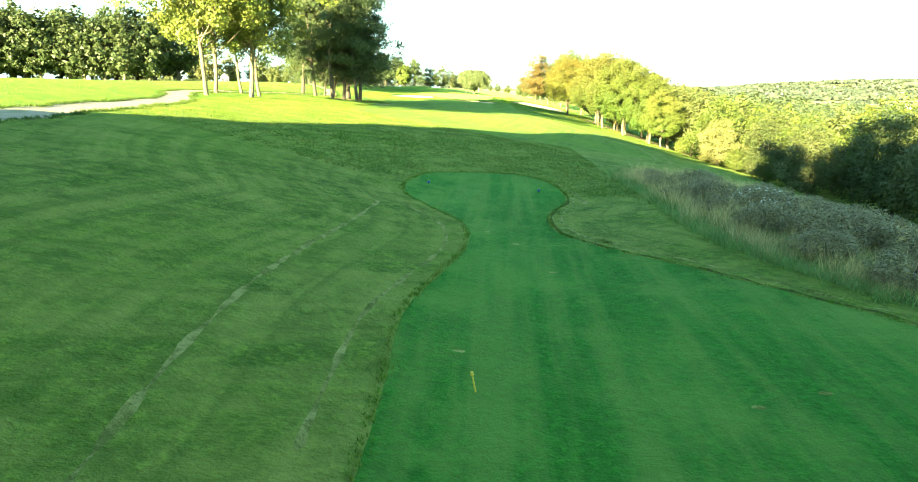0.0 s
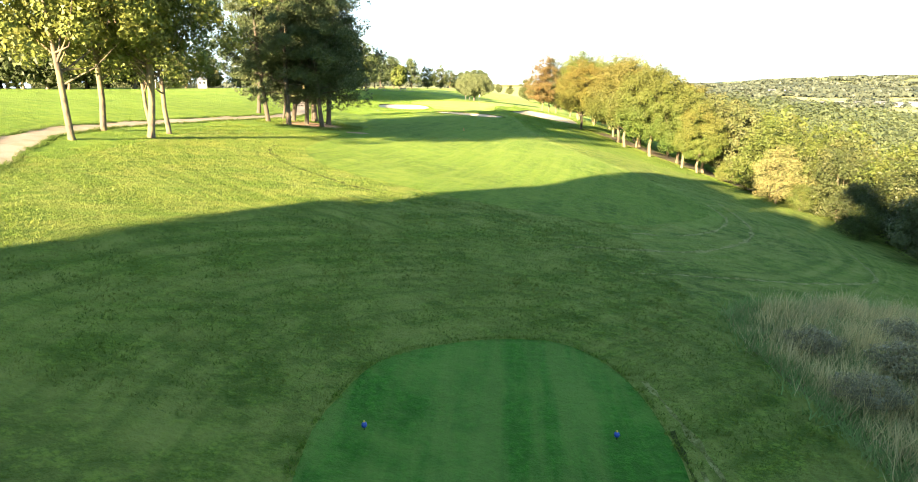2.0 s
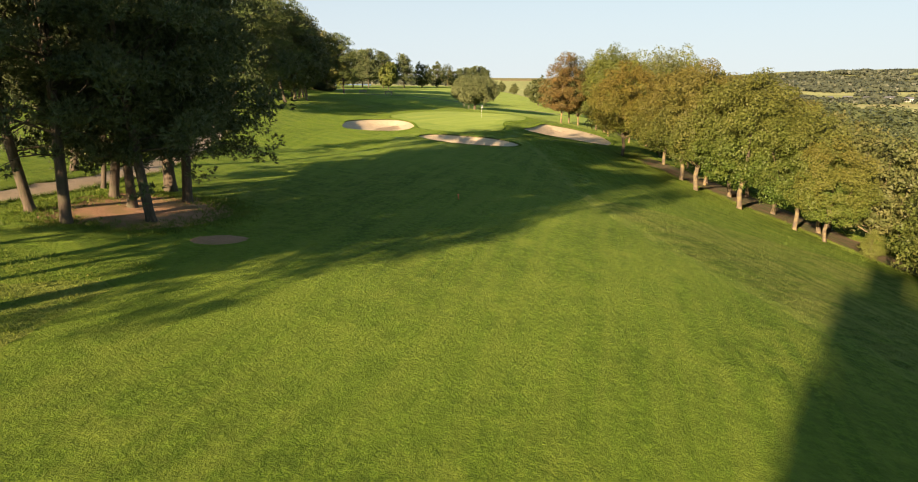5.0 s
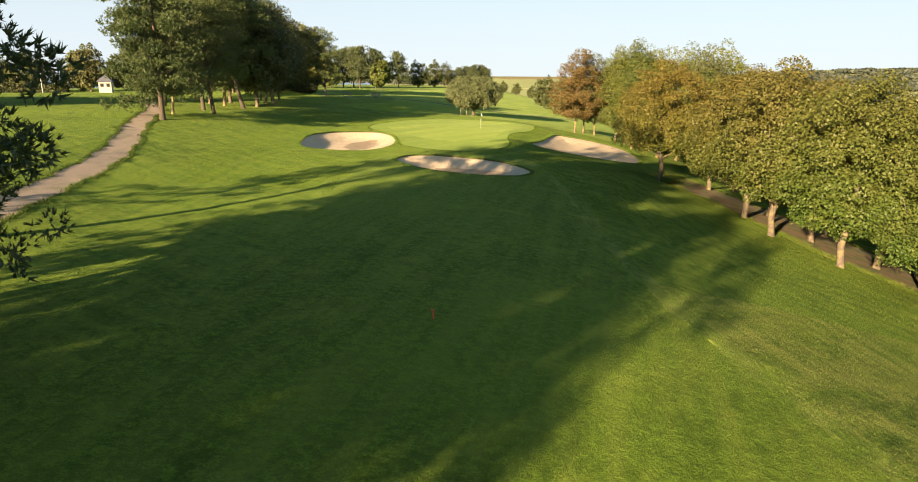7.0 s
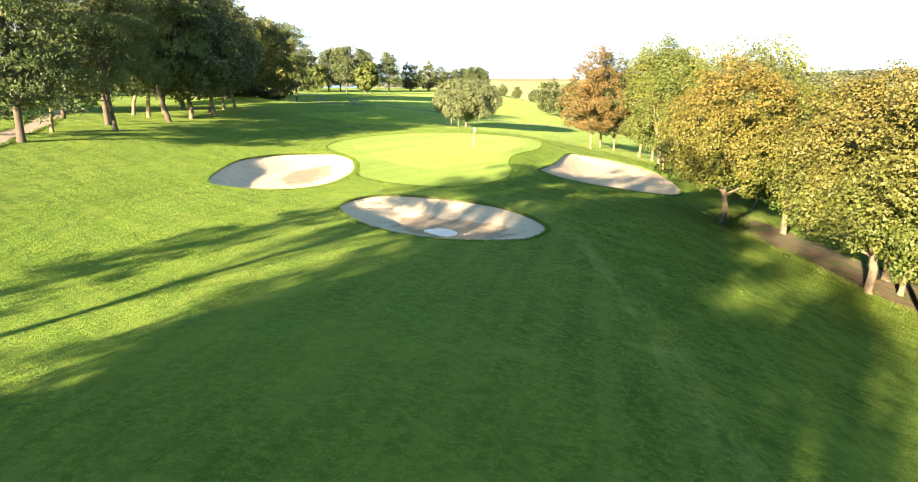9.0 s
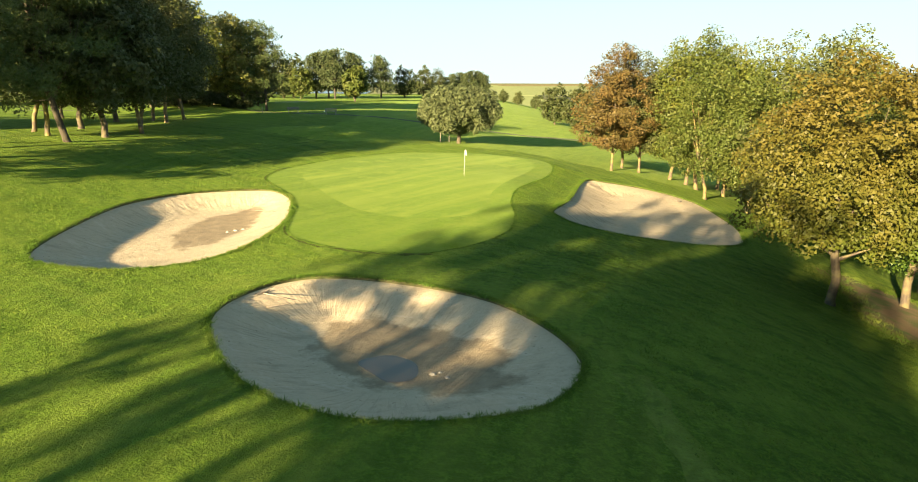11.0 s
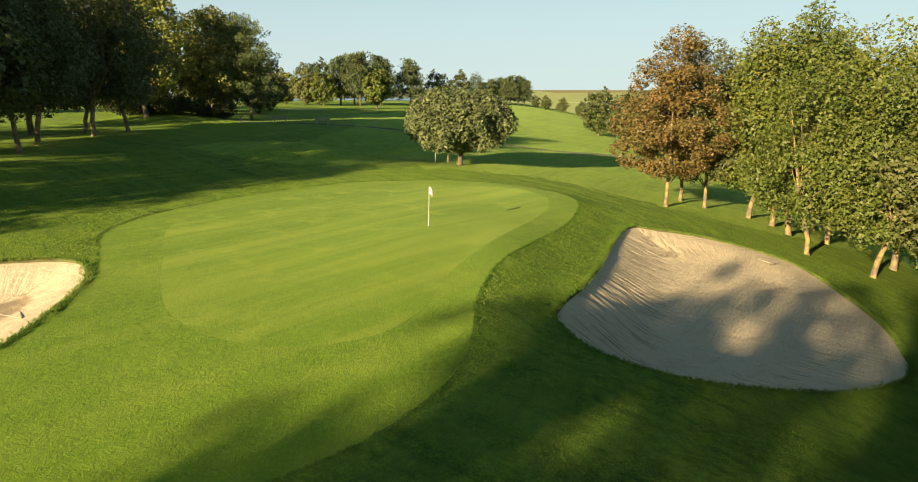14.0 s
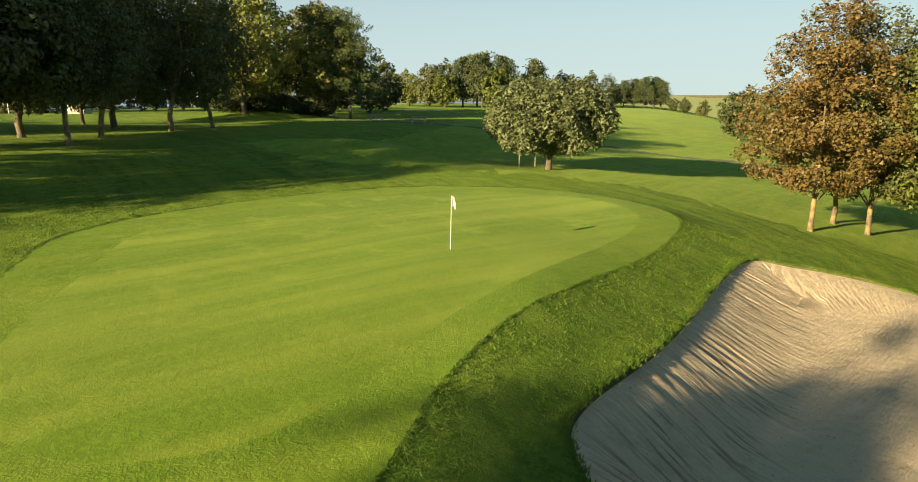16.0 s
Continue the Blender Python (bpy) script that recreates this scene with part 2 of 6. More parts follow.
def sand_material():
    m, t, p = nodes_of("bunker_sand")
    co = t.nodes.new("ShaderNodeTexCoord").outputs["Object"]
    grain = noise_at(t, co, 40.0, 5.0, 0.7)
    rake = noise_at(t, co, 2.2, 3.0, 0.5, (6.0, 0.5, 1.0, 30))
    blot = noise_at(t, co, 0.8, 4.0, 0.6)
    prints = noise_at(t, co, 3.4, 4.0, 0.65)
    c = ramp(t, grain, 0.3, 0.7, (0.46, 0.385, 0.255), (0.64, 0.545, 0.385))
    c = mix(t, ramp(t, prints, 0.34, 0.48, (0.4, 0.4, 0.4), (0, 0, 0)), c, (0.38, 0.315, 0.2))
    c = mix(t, ramp(t, blot, 0.4, 0.7, (0, 0, 0), (0.5, 0.5, 0.5)), c, (0.56, 0.465, 0.315))
    # smears of wetter sand, pale scuffs and dark crumbs of soil
    smear = noise_at(t, co, 1.1, 6.0, 0.72, (1.0, 0.35, 1.0, 60))
    scuff = noise_at(t, co, 1.6, 6.0, 0.75, (0.5, 1.3, 1.0, 25))
    crumbs = noise_at(t, co, 9.0, 2.0, 0.5)
    c = mix(t, ramp(t, smear, 0.33, 0.47, (0.5, 0.5, 0.5), (0, 0, 0)), c, (0.3, 0.255, 0.17))
    c = mix(t, ramp(t, scuff, 0.55, 0.66, (0, 0, 0), (0.5, 0.5, 0.5)), c, (0.68, 0.59, 0.44))
    c = mix(t, ramp(t, crumbs, 0.27, 0.31, (0.7, 0.7, 0.7), (0, 0, 0)), c, (0.17, 0.13, 0.08))
    # damp sand, darker to its middle, with a ragged margin
    wet = t.nodes.new("ShaderNodeAttribute")
    wet.attribute_name = "damp_depth"
    edge = noise_at(t, co, 0.9, 6.0, 0.7)
    reach = t.nodes.new("ShaderNodeMath")
    reach.operation = "MULTIPLY_ADD"
    reach.inputs[1].default_value, reach.inputs[2].default_value = 2.2, -1.1
    t.links.new(edge, reach.inputs[0])
    total = t.nodes.new("ShaderNodeMath")
    t.links.new(reach.outputs[0], total.inputs[0])
    t.links.new(wet.outputs["Fac"], total.inputs[1])
    damp = ramp(t, total.outputs[0], 0.0, 0.35, (0, 0, 0), (0.9, 0.9, 0.9))
    n = noise_at(t, co, 1.4, 5.0, 0.6)
    c = mix(t, damp, c, ramp(t, n, 0.35, 0.65, (0.215, 0.17, 0.105), (0.33, 0.265, 0.165)))
    # furrows washed down the bank from its edge, with shade painted dark in their creases
    along, depth, face = (t.nodes.new("ShaderNodeAttribute") for _ in range(3))
    along.attribute_name, depth.attribute_name, face.attribute_name = "edge_along", "edge_depth", "bank"
    at = t.nodes.new("ShaderNodeCombineXYZ")
    t.links.new(along.outputs["Fac"], at.inputs[0])
    t.links.new(depth.outputs["Fac"], at.inputs[1])
    wash = noise_at(t, at.outputs[0], 1.0, 4.0, 0.6, (6.0, 0.6, 1.0))
    crease_shade = mix(t, 1.0, ramp(t, wash, 0.38, 0.47, (1, 1, 1), (0, 0, 0)), face.outputs["Fac"], "MULTIPLY")
    c = mix(t, mix(t, 1.0, crease_shade, (0.75, 0.75, 0.75), "MULTIPLY"), c, (0.2, 0.155, 0.095))
    t.links.new(c, p.inputs["Base Color"])
    p.inputs["Roughness"].default_value = 0.95
    relief = mix(t, 0.4, mix(t, 0.5, mix(t, 0.6, grain, rake), prints), smear)
    b = bump(t, p, mix(t, mix(t, 1.0, face.outputs["Fac"], (0.75, 0.75, 0.75), "MULTIPLY"), relief, wash), 1.0, 0.14)
    b.inputs["Distance"].default_value = 0.16
    return m


def path_material():
    m, t, p = nodes_of("gravel_path")
    co = t.nodes.new("ShaderNodeTexCoord").outputs["Object"]
    grain = noise_at(t, co, 18.0, 6.0, 0.75)
    wear = noise_at(t, co, 0.9, 4.0, 0.6)
    c = ramp(t, grain, 0.3, 0.7, (0.22, 0.18, 0.13), (0.42, 0.35, 0.265))
    c = mix(t, ramp(t, wear, 0.5, 0.72, (0, 0, 0), (0.8, 0.8, 0.8)), c, (0.16, 0.17, 0.07))
    t.links.new(c, p.inputs["Base Color"])
    p.inputs["Roughness"].default_value = 0.95
    bump(t, p, grain, 0.6, 0.03)
    return m


def litter_material(name, a, b, c3):
    m, t, p = nodes_of(name)
    co = t.nodes.new("ShaderNodeTexCoord").outputs["Object"]
    g = noise_at(t, co, 12.0, 6.0, 0.75)
    w = noise_at(t, co, 0.8, 4.0)
    c = mix(t, ramp(t, w, 0.45, 0.6, (0, 0, 0), (1, 1, 1)), ramp(t, g, 0.3, 0.7, a, b), c3)
    t.links.new(c, p.inputs["Base Color"])
    p.inputs["Roughness"].default_value = 0.95
    bump(t, p, g, 0.9, 0.05)
    return m


SAND, PATH_GRAVEL = sand_material(), path_material()
LITTER = litter_material("needle_litter", (0.28, 0.15, 0.08), (0.5, 0.3, 0.18), (0.3, 0.2, 0.09))
WOODLAND = litter_material("woodland_floor", (0.14, 0.1, 0.046), (0.28, 0.2, 0.105), (0.095, 0.135, 0.03))
HEATH_SOIL = litter_material("heath_ground", (0.08, 0.1, 0.02), (0.22, 0.21, 0.07), (0.1, 0.15, 0.03))
LIP = litter_material("cut_turf_edge", (0.05, 0.055, 0.02), (0.13, 0.12, 0.05), (0.09, 0.11, 0.03))
BROADLEAF = leaf_material("broad_leaf", (0.065, 0.08, 0.031), (0.108, 0.12, 0.05), (0.135, 0.12, 0.056), 0.22)
PINE_NEEDLE = leaf_material("pine_needle", (0.04, 0.064, 0.026), (0.095, 0.13, 0.05), (0.11, 0.125, 0.05), 0.12)
SILVER_LEAF = leaf_material("silver_leaf", (0.075, 0.1, 0.042), (0.15, 0.18, 0.075), (0.12, 0.15, 0.06), 0.15)
MAPLE_LEAF = leaf_material("maple_leaf", (0.034, 0.066, 0.014), (0.081, 0.119, 0.028), (0.112, 0.12, 0.034), 0.24, (0.13, 0.107, 0.039))
SCRUB_LEAF = leaf_material("scrub_leaf", (0.12, 0.11, 0.05), (0.26, 0.23, 0.115), (0.3, 0.24, 0.13), 0.2)
VALLEY_LEAF = leaf_material("valley_foliage", (0.06, 0.082, 0.034), (0.076, 0.1, 0.042), (0.086, 0.1, 0.044), 0.1)
BARK = bark_material("grey_brown_bark", (0.042, 0.034, 0.026), (0.135, 0.11, 0.082), (0.19, 0.165, 0.075))
LICHEN_BARK = bark_material("lichened_bark", (0.06, 0.048, 0.034), (0.18, 0.145, 0.1), (0.3, 0.235, 0.07))
PINE_BARK = bark_material("pine_bark", (0.03, 0.026, 0.019), (0.12, 0.092, 0.066), (0.05, 0.05, 0.028))
STRAW = leaf_material("dry_grass_blade", (0.36, 0.3, 0.12), (0.74, 0.62, 0.32), (0.56, 0.46, 0.25), 0.35)
BLADE = leaf_material("grass_blade", (0.07, 0.145, 0.014), (0.2, 0.3, 0.04), (0.25, 0.29, 0.06), 0.35)
TWIG = leaf_material("grey_shrub_leaf", (0.17, 0.18, 0.06), (0.42, 0.4, 0.19), (0.46, 0.38, 0.21), 0.3)
SEED = leaf_material("white_seed_head", (0.55, 0.53, 0.48), (0.75, 0.73, 0.68), (0.6, 0.58, 0.5), 0.2)
# greyed towards blue: some distance haze is mixed into the leaf colour
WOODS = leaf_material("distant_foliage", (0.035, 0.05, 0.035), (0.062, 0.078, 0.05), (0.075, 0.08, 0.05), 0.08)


# ---- the lie of the land ----
# terrain: heights at stations down the hole (rows) and across it (columns), smoothed between
ACROSS = (-70.0, -26.0, -12.0, 0.0, 12.0, 25.0, 40.0)
ALONG = (-40.0, 0.0, 18.0, 30.0, 42.0, 55.0, 70.0, 100.0, 115.0, 132.0, 160.0, 190.0, 270.0)
HEIGHTS = np.array((
    (5.5, 4.6, 3.2, 0.5, 0.1, -2.8, -6.5),
    (6.0, 4.8, 3.2, 0.5, 0.1, -2.8, -6.5),
    (6.2, 5.0, 3.4, 0.5, 0.2, -3.0, -6.8),
    (6.3, 5.1, 3.6, 0.8, 0.1, -3.2, -7.0),
    (6.3, 5.05, 3.6, 2.0, 0.0, -3.2, -7.0),
    (6.3, 5.05, 3.65, 2.0, 0.1, -2.9, -6.8),
    (6.3, 5.1, 3.65, 2.4, 0.8, -2.6, -6.5),
    (6.3, 5.1, 3.35, 3.0, 1.2, -2.0, -6.4),
    (6.3, 5.35, 3.55, 2.9, 1.9, -1.4, -5.9),
    (6.3, 5.6, 3.8, 3.2, 2.0, -0.8, -5.2),
    (6.2, 5.6, 4.9, 3.9, 2.7, 0.4, -4.2),
    (6.0, 5.6, 5.4, 4.2, 2.7, 0.8, -3.0),
    (5.8, 5.5, 5.4, 5.1, 4.3, 2.4, -1.0),
))


def cubic(xs, values, x):
    """Smooth interpolation through stations (Hermite, limited slopes), along the last axis of values."""
    xs = np.asarray(xs)
    x = np.clip(x, xs[0], xs[-1])
    k = np.clip(np.searchsorted(xs, x) - 1, 0, len(xs) - 2)
    d = np.diff(values, axis=-1) / np.diff(xs)
    m = np.concatenate([d[..., :1], (d[..., 1:] + d[..., :-1]) / 2, d[..., -1:]], axis=-1)
    h = xs[k + 1] - xs[k]
    u = (x - xs[k]) / h
    pick = (lambda a, i: a[i]) if values.ndim == 1 else (lambda a, i: a[np.arange(len(i)), i])
    return ((1 + 2 * u) * (1 - u) ** 2 * pick(values, k) + u * (1 - u) ** 2 * h * pick(m, k)
            + u * u * (3 - 2 * u) * pick(values, k + 1) + u * u * (u - 1) * h * pick(m, k + 1))


def smooth(a, b, v):
    u = np.clip((v - a) / (b - a), 0, 1)
    return u * u * (3 - 2 * u)


# mounds: x, y, radius across, radius along, height
MOUNDS = ((5.5, 138.0, 5.0, 13.0, 0.45), (-8.0, 161.5, 7.0, 4.2, 0.9), (-7.0, 171.0, 7.5, 5.5, -1.1), (-34.0, 190.0, 7.0, 6.0, 1.3), (10.5, 152.0, 4.0, 5.0, 0.2))


def base_height(x, y):
    """The land's height without bunkers, for arrays of x and y."""
    x, y = np.asarray(x, float).ravel(), np.asarray(y, float).ravel()
    column = np.array([cubic(ALONG, HEIGHTS[:, i], y) for i in range(len(ACROSS))]).T
    z = cubic(ACROSS, column, x)
    for mx, my, rx, ry, h in MOUNDS:
        z = z + h * np.exp(-((x - mx) / rx) ** 2 - ((y - my) / ry) ** 2)
    # the valley to the right, the drop past the course, the sea to the left, the hills beyond
    z = z - 22 * smooth(40, 330, x) - 10 * smooth(330, 900, y) - 18 * smooth(60, 500, -x) * smooth(-200, 500, y)
    far = np.hypot(x, y)
    side = x / np.maximum(far, 1)
    waves = 0.6 + 0.25 * np.sin(x / 330 + 0.6) + 0.15 * np.sin(x / 137 + y / 400)
    z = z + smooth(1700, 3900, far) * smooth(-0.12, 0.05, side) * (26 + 74 * waves * smooth(0.12, 0.5, side))
    return z - 45 * smooth(900, 2200, far) * smooth(0.1, 0.2, -side)


# ---- outlines of the turf areas and bunkers ----
def closed_curve(points, step=0.35):
    """A smooth closed line through the points, as an array of places about step apart."""
    p = np.array(points, float)
    n, out = len(p), []
    for i in range(n):
        a, b, c, d = p[i - 1], p[i], p[(i + 1) % n], p[(i + 2) % n]
        k = max(2, int(np.hypot(*(c - b)) / step))
        u = np.arange(k)[:, None] / k
        out.append(0.5 * (2 * b + (c - a) * u + (2 * a - 5 * b + 4 * c - d) * u ** 2 + (3 * b - a - 3 * c + d) * u ** 3))
    return np.concatenate(out)


def inside(outline, x, y):
    """Which of the places x, y lie inside the outline."""
    hit = np.zeros(len(x), bool)
    box = (x > outline[:, 0].min()) & (x < outline[:, 0].max()) & (y > outline[:, 1].min()) & (y < outline[:, 1].max())
    k = np.nonzero(box)[0]
    if not len(k):
        return hit
    px, py = x[k], y[k]
    got = np.zeros(len(k), bool)
    x0, y0 = outline[-1]
    for x1, y1 in outline:
        if y0 != y1:
            got ^= ((y0 > py) != (y1 > py)) & (px < (x1 - x0) * (py - y0) / (y1 - y0) + x0)
        x0, y0 = x1, y1
    hit[k] = got
    return hit


def distance_to(outline, x, y):
    """The distance of places to a closed outline."""
    best = np.full(len(x), 1e9)
    for i in range(0, len(x), 4000):
        d = np.hypot(x[i:i + 4000, None] - outline[None, :, 0], y[i:i + 4000, None] - outline[None, :, 1])
        best[i:i + 4000] = d.min(axis=1)
    return best


def nearest_on(outline, x, y):
    """How far along the outline its nearest point lies."""
    run = np.concatenate([[0], np.cumsum(np.hypot(*np.diff(outline, axis=0).T))])
    out = np.zeros(len(x))
    for i in range(0, len(x), 4000):
        d = np.hypot(x[i:i + 4000, None] - outline[None, :, 0], y[i:i + 4000, None] - outline[None, :, 1])
        out[i:i + 4000] = run[d.argmin(axis=1)]
    return out


def shrunk(outline, d):
    """The outline moved inwards by d."""
    tangent = np.roll(outline, -1, 0) - np.roll(outline, 1, 0)
    normal = np.stack([-tangent[:, 1], tangent[:, 0]], 1) / np.maximum(np.hypot(*tangent.T), 1e-6)[:, None]
    area = np.sum(outline[:, 0] * np.roll(outline[:, 1], -1) - np.roll(outline[:, 0], -1) * outline[:, 1])
    return outline + normal * d * (1 if area > 0 else -1)


def ribbon(points, width, step=0.8, ragged=0.12):
    """The outline of a strip along an open line."""
    p = np.array(points, float)
    out = []
    for i in range(len(p) - 1):
        a, b, c, d = p[max(i - 1, 0)], p[i], p[i + 1], p[min(i + 2, len(p) - 1)]
        k = max(2, int(np.hypot(*(c - b)) / step))
        u = np.arange(k)[:, None] / k
        out.append(0.5 * (2 * b + (c - a) * u + (2 * a - 5 * b + 4 * c - d) * u ** 2 + (3 * b - a - 3 * c + d) * u ** 3))
    q = np.concatenate(out + [p[-1:]])
    t = np.gradient(q, axis=0)
    n = np.stack([-t[:, 1], t[:, 0]], 1) / np.hypot(*t.T)[:, None]
    w = width / 2 * (1 + ragged * np.sin(np.arange(len(q)) * 0.9) + ragged * 0.8 * np.sin(np.arange(len(q)) * 2.3 + 1))[:, None]
    return np.concatenate([q + n * w, (q - n * w)[::-1]])


TEE_EDGE = closed_curve([(1.1, 31.3), (3.2, 31.5), (4.4, 30.0), (4.75, 27.5), (4.5, 25.0), (3.5, 22.5), (3.4, 19.6), (4.7, 17.2), (6.4, 15.0), (7.6, 13.1), (9.0, 11.1),
                         (10.3, 7.5), (10.6, 1.0), (10.3, -6.0), (4.5, -7.5), (-0.8, -6.0), (-1.0, 2.0), (-0.9, 8.0), (-0.9, 10.9), (-0.4, 13.5), (0.3, 16.5), (0.5, 18.7),
                         (0.1, 20.9), (-1.7, 23.6), (-2.0, 26.0), (-1.7, 28.0), (-0.9, 29.9)])
BUNKER_C = closed_curve([(-3.2, 114.2), (-2.8, 116.6), (-1.2, 118.3), (1.3, 118.4), (4.6, 117.2), (6.5, 115.2), (7.45, 112.5), (6.3, 110.1), (4.2, 109.0), (1.8, 108.7), (-0.2, 109.5), (-1.8, 111.2)], 0.11)
BUNKER_L = closed_curve([(-11.8, 119.2), (-12.7, 123.5), (-12.8, 128.6), (-11.0, 132.3), (-7.6, 134.1), (-5.8, 132.7), (-4.7, 129.6), (-4.2, 125.0), (-5.1, 120.4), (-7.3, 118.3), (-9.9, 118.1)], 0.11)
BUNKER_R = closed_curve([(14.1, 147.6), (11.3, 138.0), (9.6, 133.3), (9.6, 131.6), (10.4, 130.3), (11.8, 129.7), (13.6, 129.7), (16.0, 130.4), (18.4, 131.6), (21.0, 133.9), (22.3, 136.4), (23.4, 140.5), (23.3, 146.5), (22.0, 148.5), (19.3, 149.4), (16.2, 149.0)], 0.075)
COLLAR_EDGE = closed_curve([(-8.4, 138.0), (-8.0, 141.6), (-5.0, 147.5), (-1.6, 152.0), (3.0, 155.2), (6.5, 156.2), (9.7, 155.2), (11.7, 152.5), (11.8, 149.5), (10.6, 144.5), (9.0, 140.3), (7.6, 136.2), (7.0, 132.4),
                            (7.0, 129.5), (6.4, 126.5), (4.9, 123.9), (2.9, 122.2), (1.2, 121.9), (-0.7, 122.2), (-2.1, 122.9), (-3.45, 124.2), (-3.98, 126.5), (-4.35, 129.2), (-4.8, 130.8), (-5.3, 132.3), (-6.2, 133.9), (-7.2, 135.6)], 0.3)
GREEN_EDGE = closed_curve([(-6.4, 139.5), (-6.0, 142.2), (-3.4, 147.2), (0.0, 150.6), (3.6, 153.2), (6.6, 154.0), (9.0, 153.0), (10.2, 150.8), (10.0, 148.0), (9.0, 144.4), (7.6, 140.2), (6.2, 135.8), (5.5, 131.5), (4.6, 129.3),
                           (2.8, 128.2), (0.6, 128.4), (-1.4, 129.8), (-3.0, 132.2), (-4.6, 135.3), (-5.8, 137.6)], 0.3)
FAIRWAY_EDGE = closed_curve([(-8.9, 57.0), (-8.4, 54.2), (-7.7, 52.2), (-6.3, 49.8), (-4.5, 47.9), (-2.5, 46.5), (0.2, 45.4), (3.6, 44.6), (8.3, 45.5), (11.7, 49.0), (15.2, 53.5), (17.0, 57.7), (17.2, 61.5), (15.6, 65.2),
                             (13.7, 69.3), (11.5, 75.5), (9.5, 84.6), (9.0, 95.0), (9.2, 104.0), (9.0, 110.0), (8.0, 118.5), (4.0, 119.8), (-1.5, 119.9), (-4.3, 116.5), (-5.5, 108.0), (-5.2, 98.0), (-5.4, 86.0), (-6.6, 74.5), (-8.4, 65.0)], 0.6)
HEATH_EDGE = closed_curve([(8.5, 33.7), (8.3, 27.0), (7.9, 20.0), (8.1, 16.8), (9.0, 14.3), (10.8, 10.5), (14.0, 6.0), (20.0, 3.0), (27.0, 6.0), (30.0, 16.0), (29.5, 30.0), (26.0, 36.5), (20.5, 39.5), (15.4, 38.2), (11.5, 36.0)], 0.5)
LITTER_EDGE = closed_curve([(-15.4, 71.6), (-14.0, 69.3), (-12.2, 69.7), (-11.0, 69.4), (-9.2, 71.2), (-8.6, 73.5), (-9.8, 75.6), (-12.0, 76.2), (-14.6, 75.4)], 0.7)
BARE_EDGE = closed_curve([(-8.6, 68.9), (-7.9, 68.6), (-7.0, 69.2), (-6.8, 70.0), (-7.5, 70.1), (-8.3, 69.8)], 0.3)
WOOD_FLOOR_EDGE = closed_curve([(21.6, 121.6), (23.4, 118.4), (24.1, 115.6), (25.0, 112.6), (26.4, 110.4), (27.0, 107.0), (28.6, 104.2), (30.2, 102.6), (31.6, 98.0), (34.0, 91.0), (39.0, 92.0), (40.0, 110.0), (33.0, 124.0), (26.0, 133.0), (24.0, 128.5)], 0.6)
CART_PATH = ribbon([(-14.6, 4.0), (-15.0, 16.0), (-15.3, 25.0), (-15.7, 32.0), (-16.7, 38.0), (-18.5, 43.0), (-20.4, 48.0), (-20.9, 53.5), (-19.9, 60.0), (-18.6, 67.5), (-17.0, 76.0), (-16.6, 83.0), (-17.4, 90.0), (-18.2, 94.0), (-18.9, 98.0), (-20.0, 103.0), (-21.4, 107.8),
             (-23.6, 113.8), (-25.6, 119.0), (-28.2, 126.5), (-30.6, 133.5), (-34.5, 141.0), (-44.0, 160.0)], 1.8)
CROSS_PATH = ribbon([(-60.0, 192.0), (-32.0, 191.5), (-15.0, 189.6), (-4.0, 190.2), (8.0, 188.0), (16.0, 190.0), (27.0, 199.0)], 2.2)
RUT = ribbon([(-2.6, 21.5), (-2.9, 18.4), (-3.4, 14.9), (-3.7, 12.2), (-3.8, 9.5), (-3.7, 6.7), (-3.4, 3.0), (-3.2, -2.0)], 0.11, 0.3, 0.5)
RUT_B = ribbon([(-1.9, 22.2), (-0.6, 20.2), (-0.2, 18.4), (-0.35, 16.2), (-1.0, 13.6), (-1.6, 10.6), (-1.7, 6.0)], 0.08, 0.3, 0.5)
RUT_C = ribbon([(5.3, 24.6), (5.2, 27.4), (4.9, 29.6)], 0.13, 0.3, 0.5)
RUT_D = ribbon([(5.0, 26.2), (4.75, 24.6), (3.95, 22.3), (3.9, 19.9), (5.1, 17.6), (6.8, 15.4), (8.0, 13.5), (9.3, 11.6)], 0.06, 0.3, 0.6)
TORN = ribbon([(-10.3, 56.0), (-10.4, 54.0), (-9.7, 51.7), (-7.9, 48.5), (-5.9, 46.2), (-4.0, 44.5), (-2.6, 43.8)], 0.24, 0.3, 0.5)
TEE_CUT = ribbon([(4.87, 27.5), (4.62, 25.0), (3.62, 22.5), (3.52, 19.6), (4.8, 17.3), (6.5, 15.1), (7.7, 13.2), (9.12, 11.2), (10.42, 7.6)], 0.09, 0.3, 0.4)
PALE_STRIP = ribbon([(8.6, 112.0), (9.4, 104.0), (9.2, 95.0), (9.8, 85.0), (11.7, 75.5), (13.9, 69.4), (15.9, 64.9), (17.5, 61.0), (17.3, 57.0), (15.4, 52.8), (12.0, 48.2)], 0.9, 0.6, 0.2)
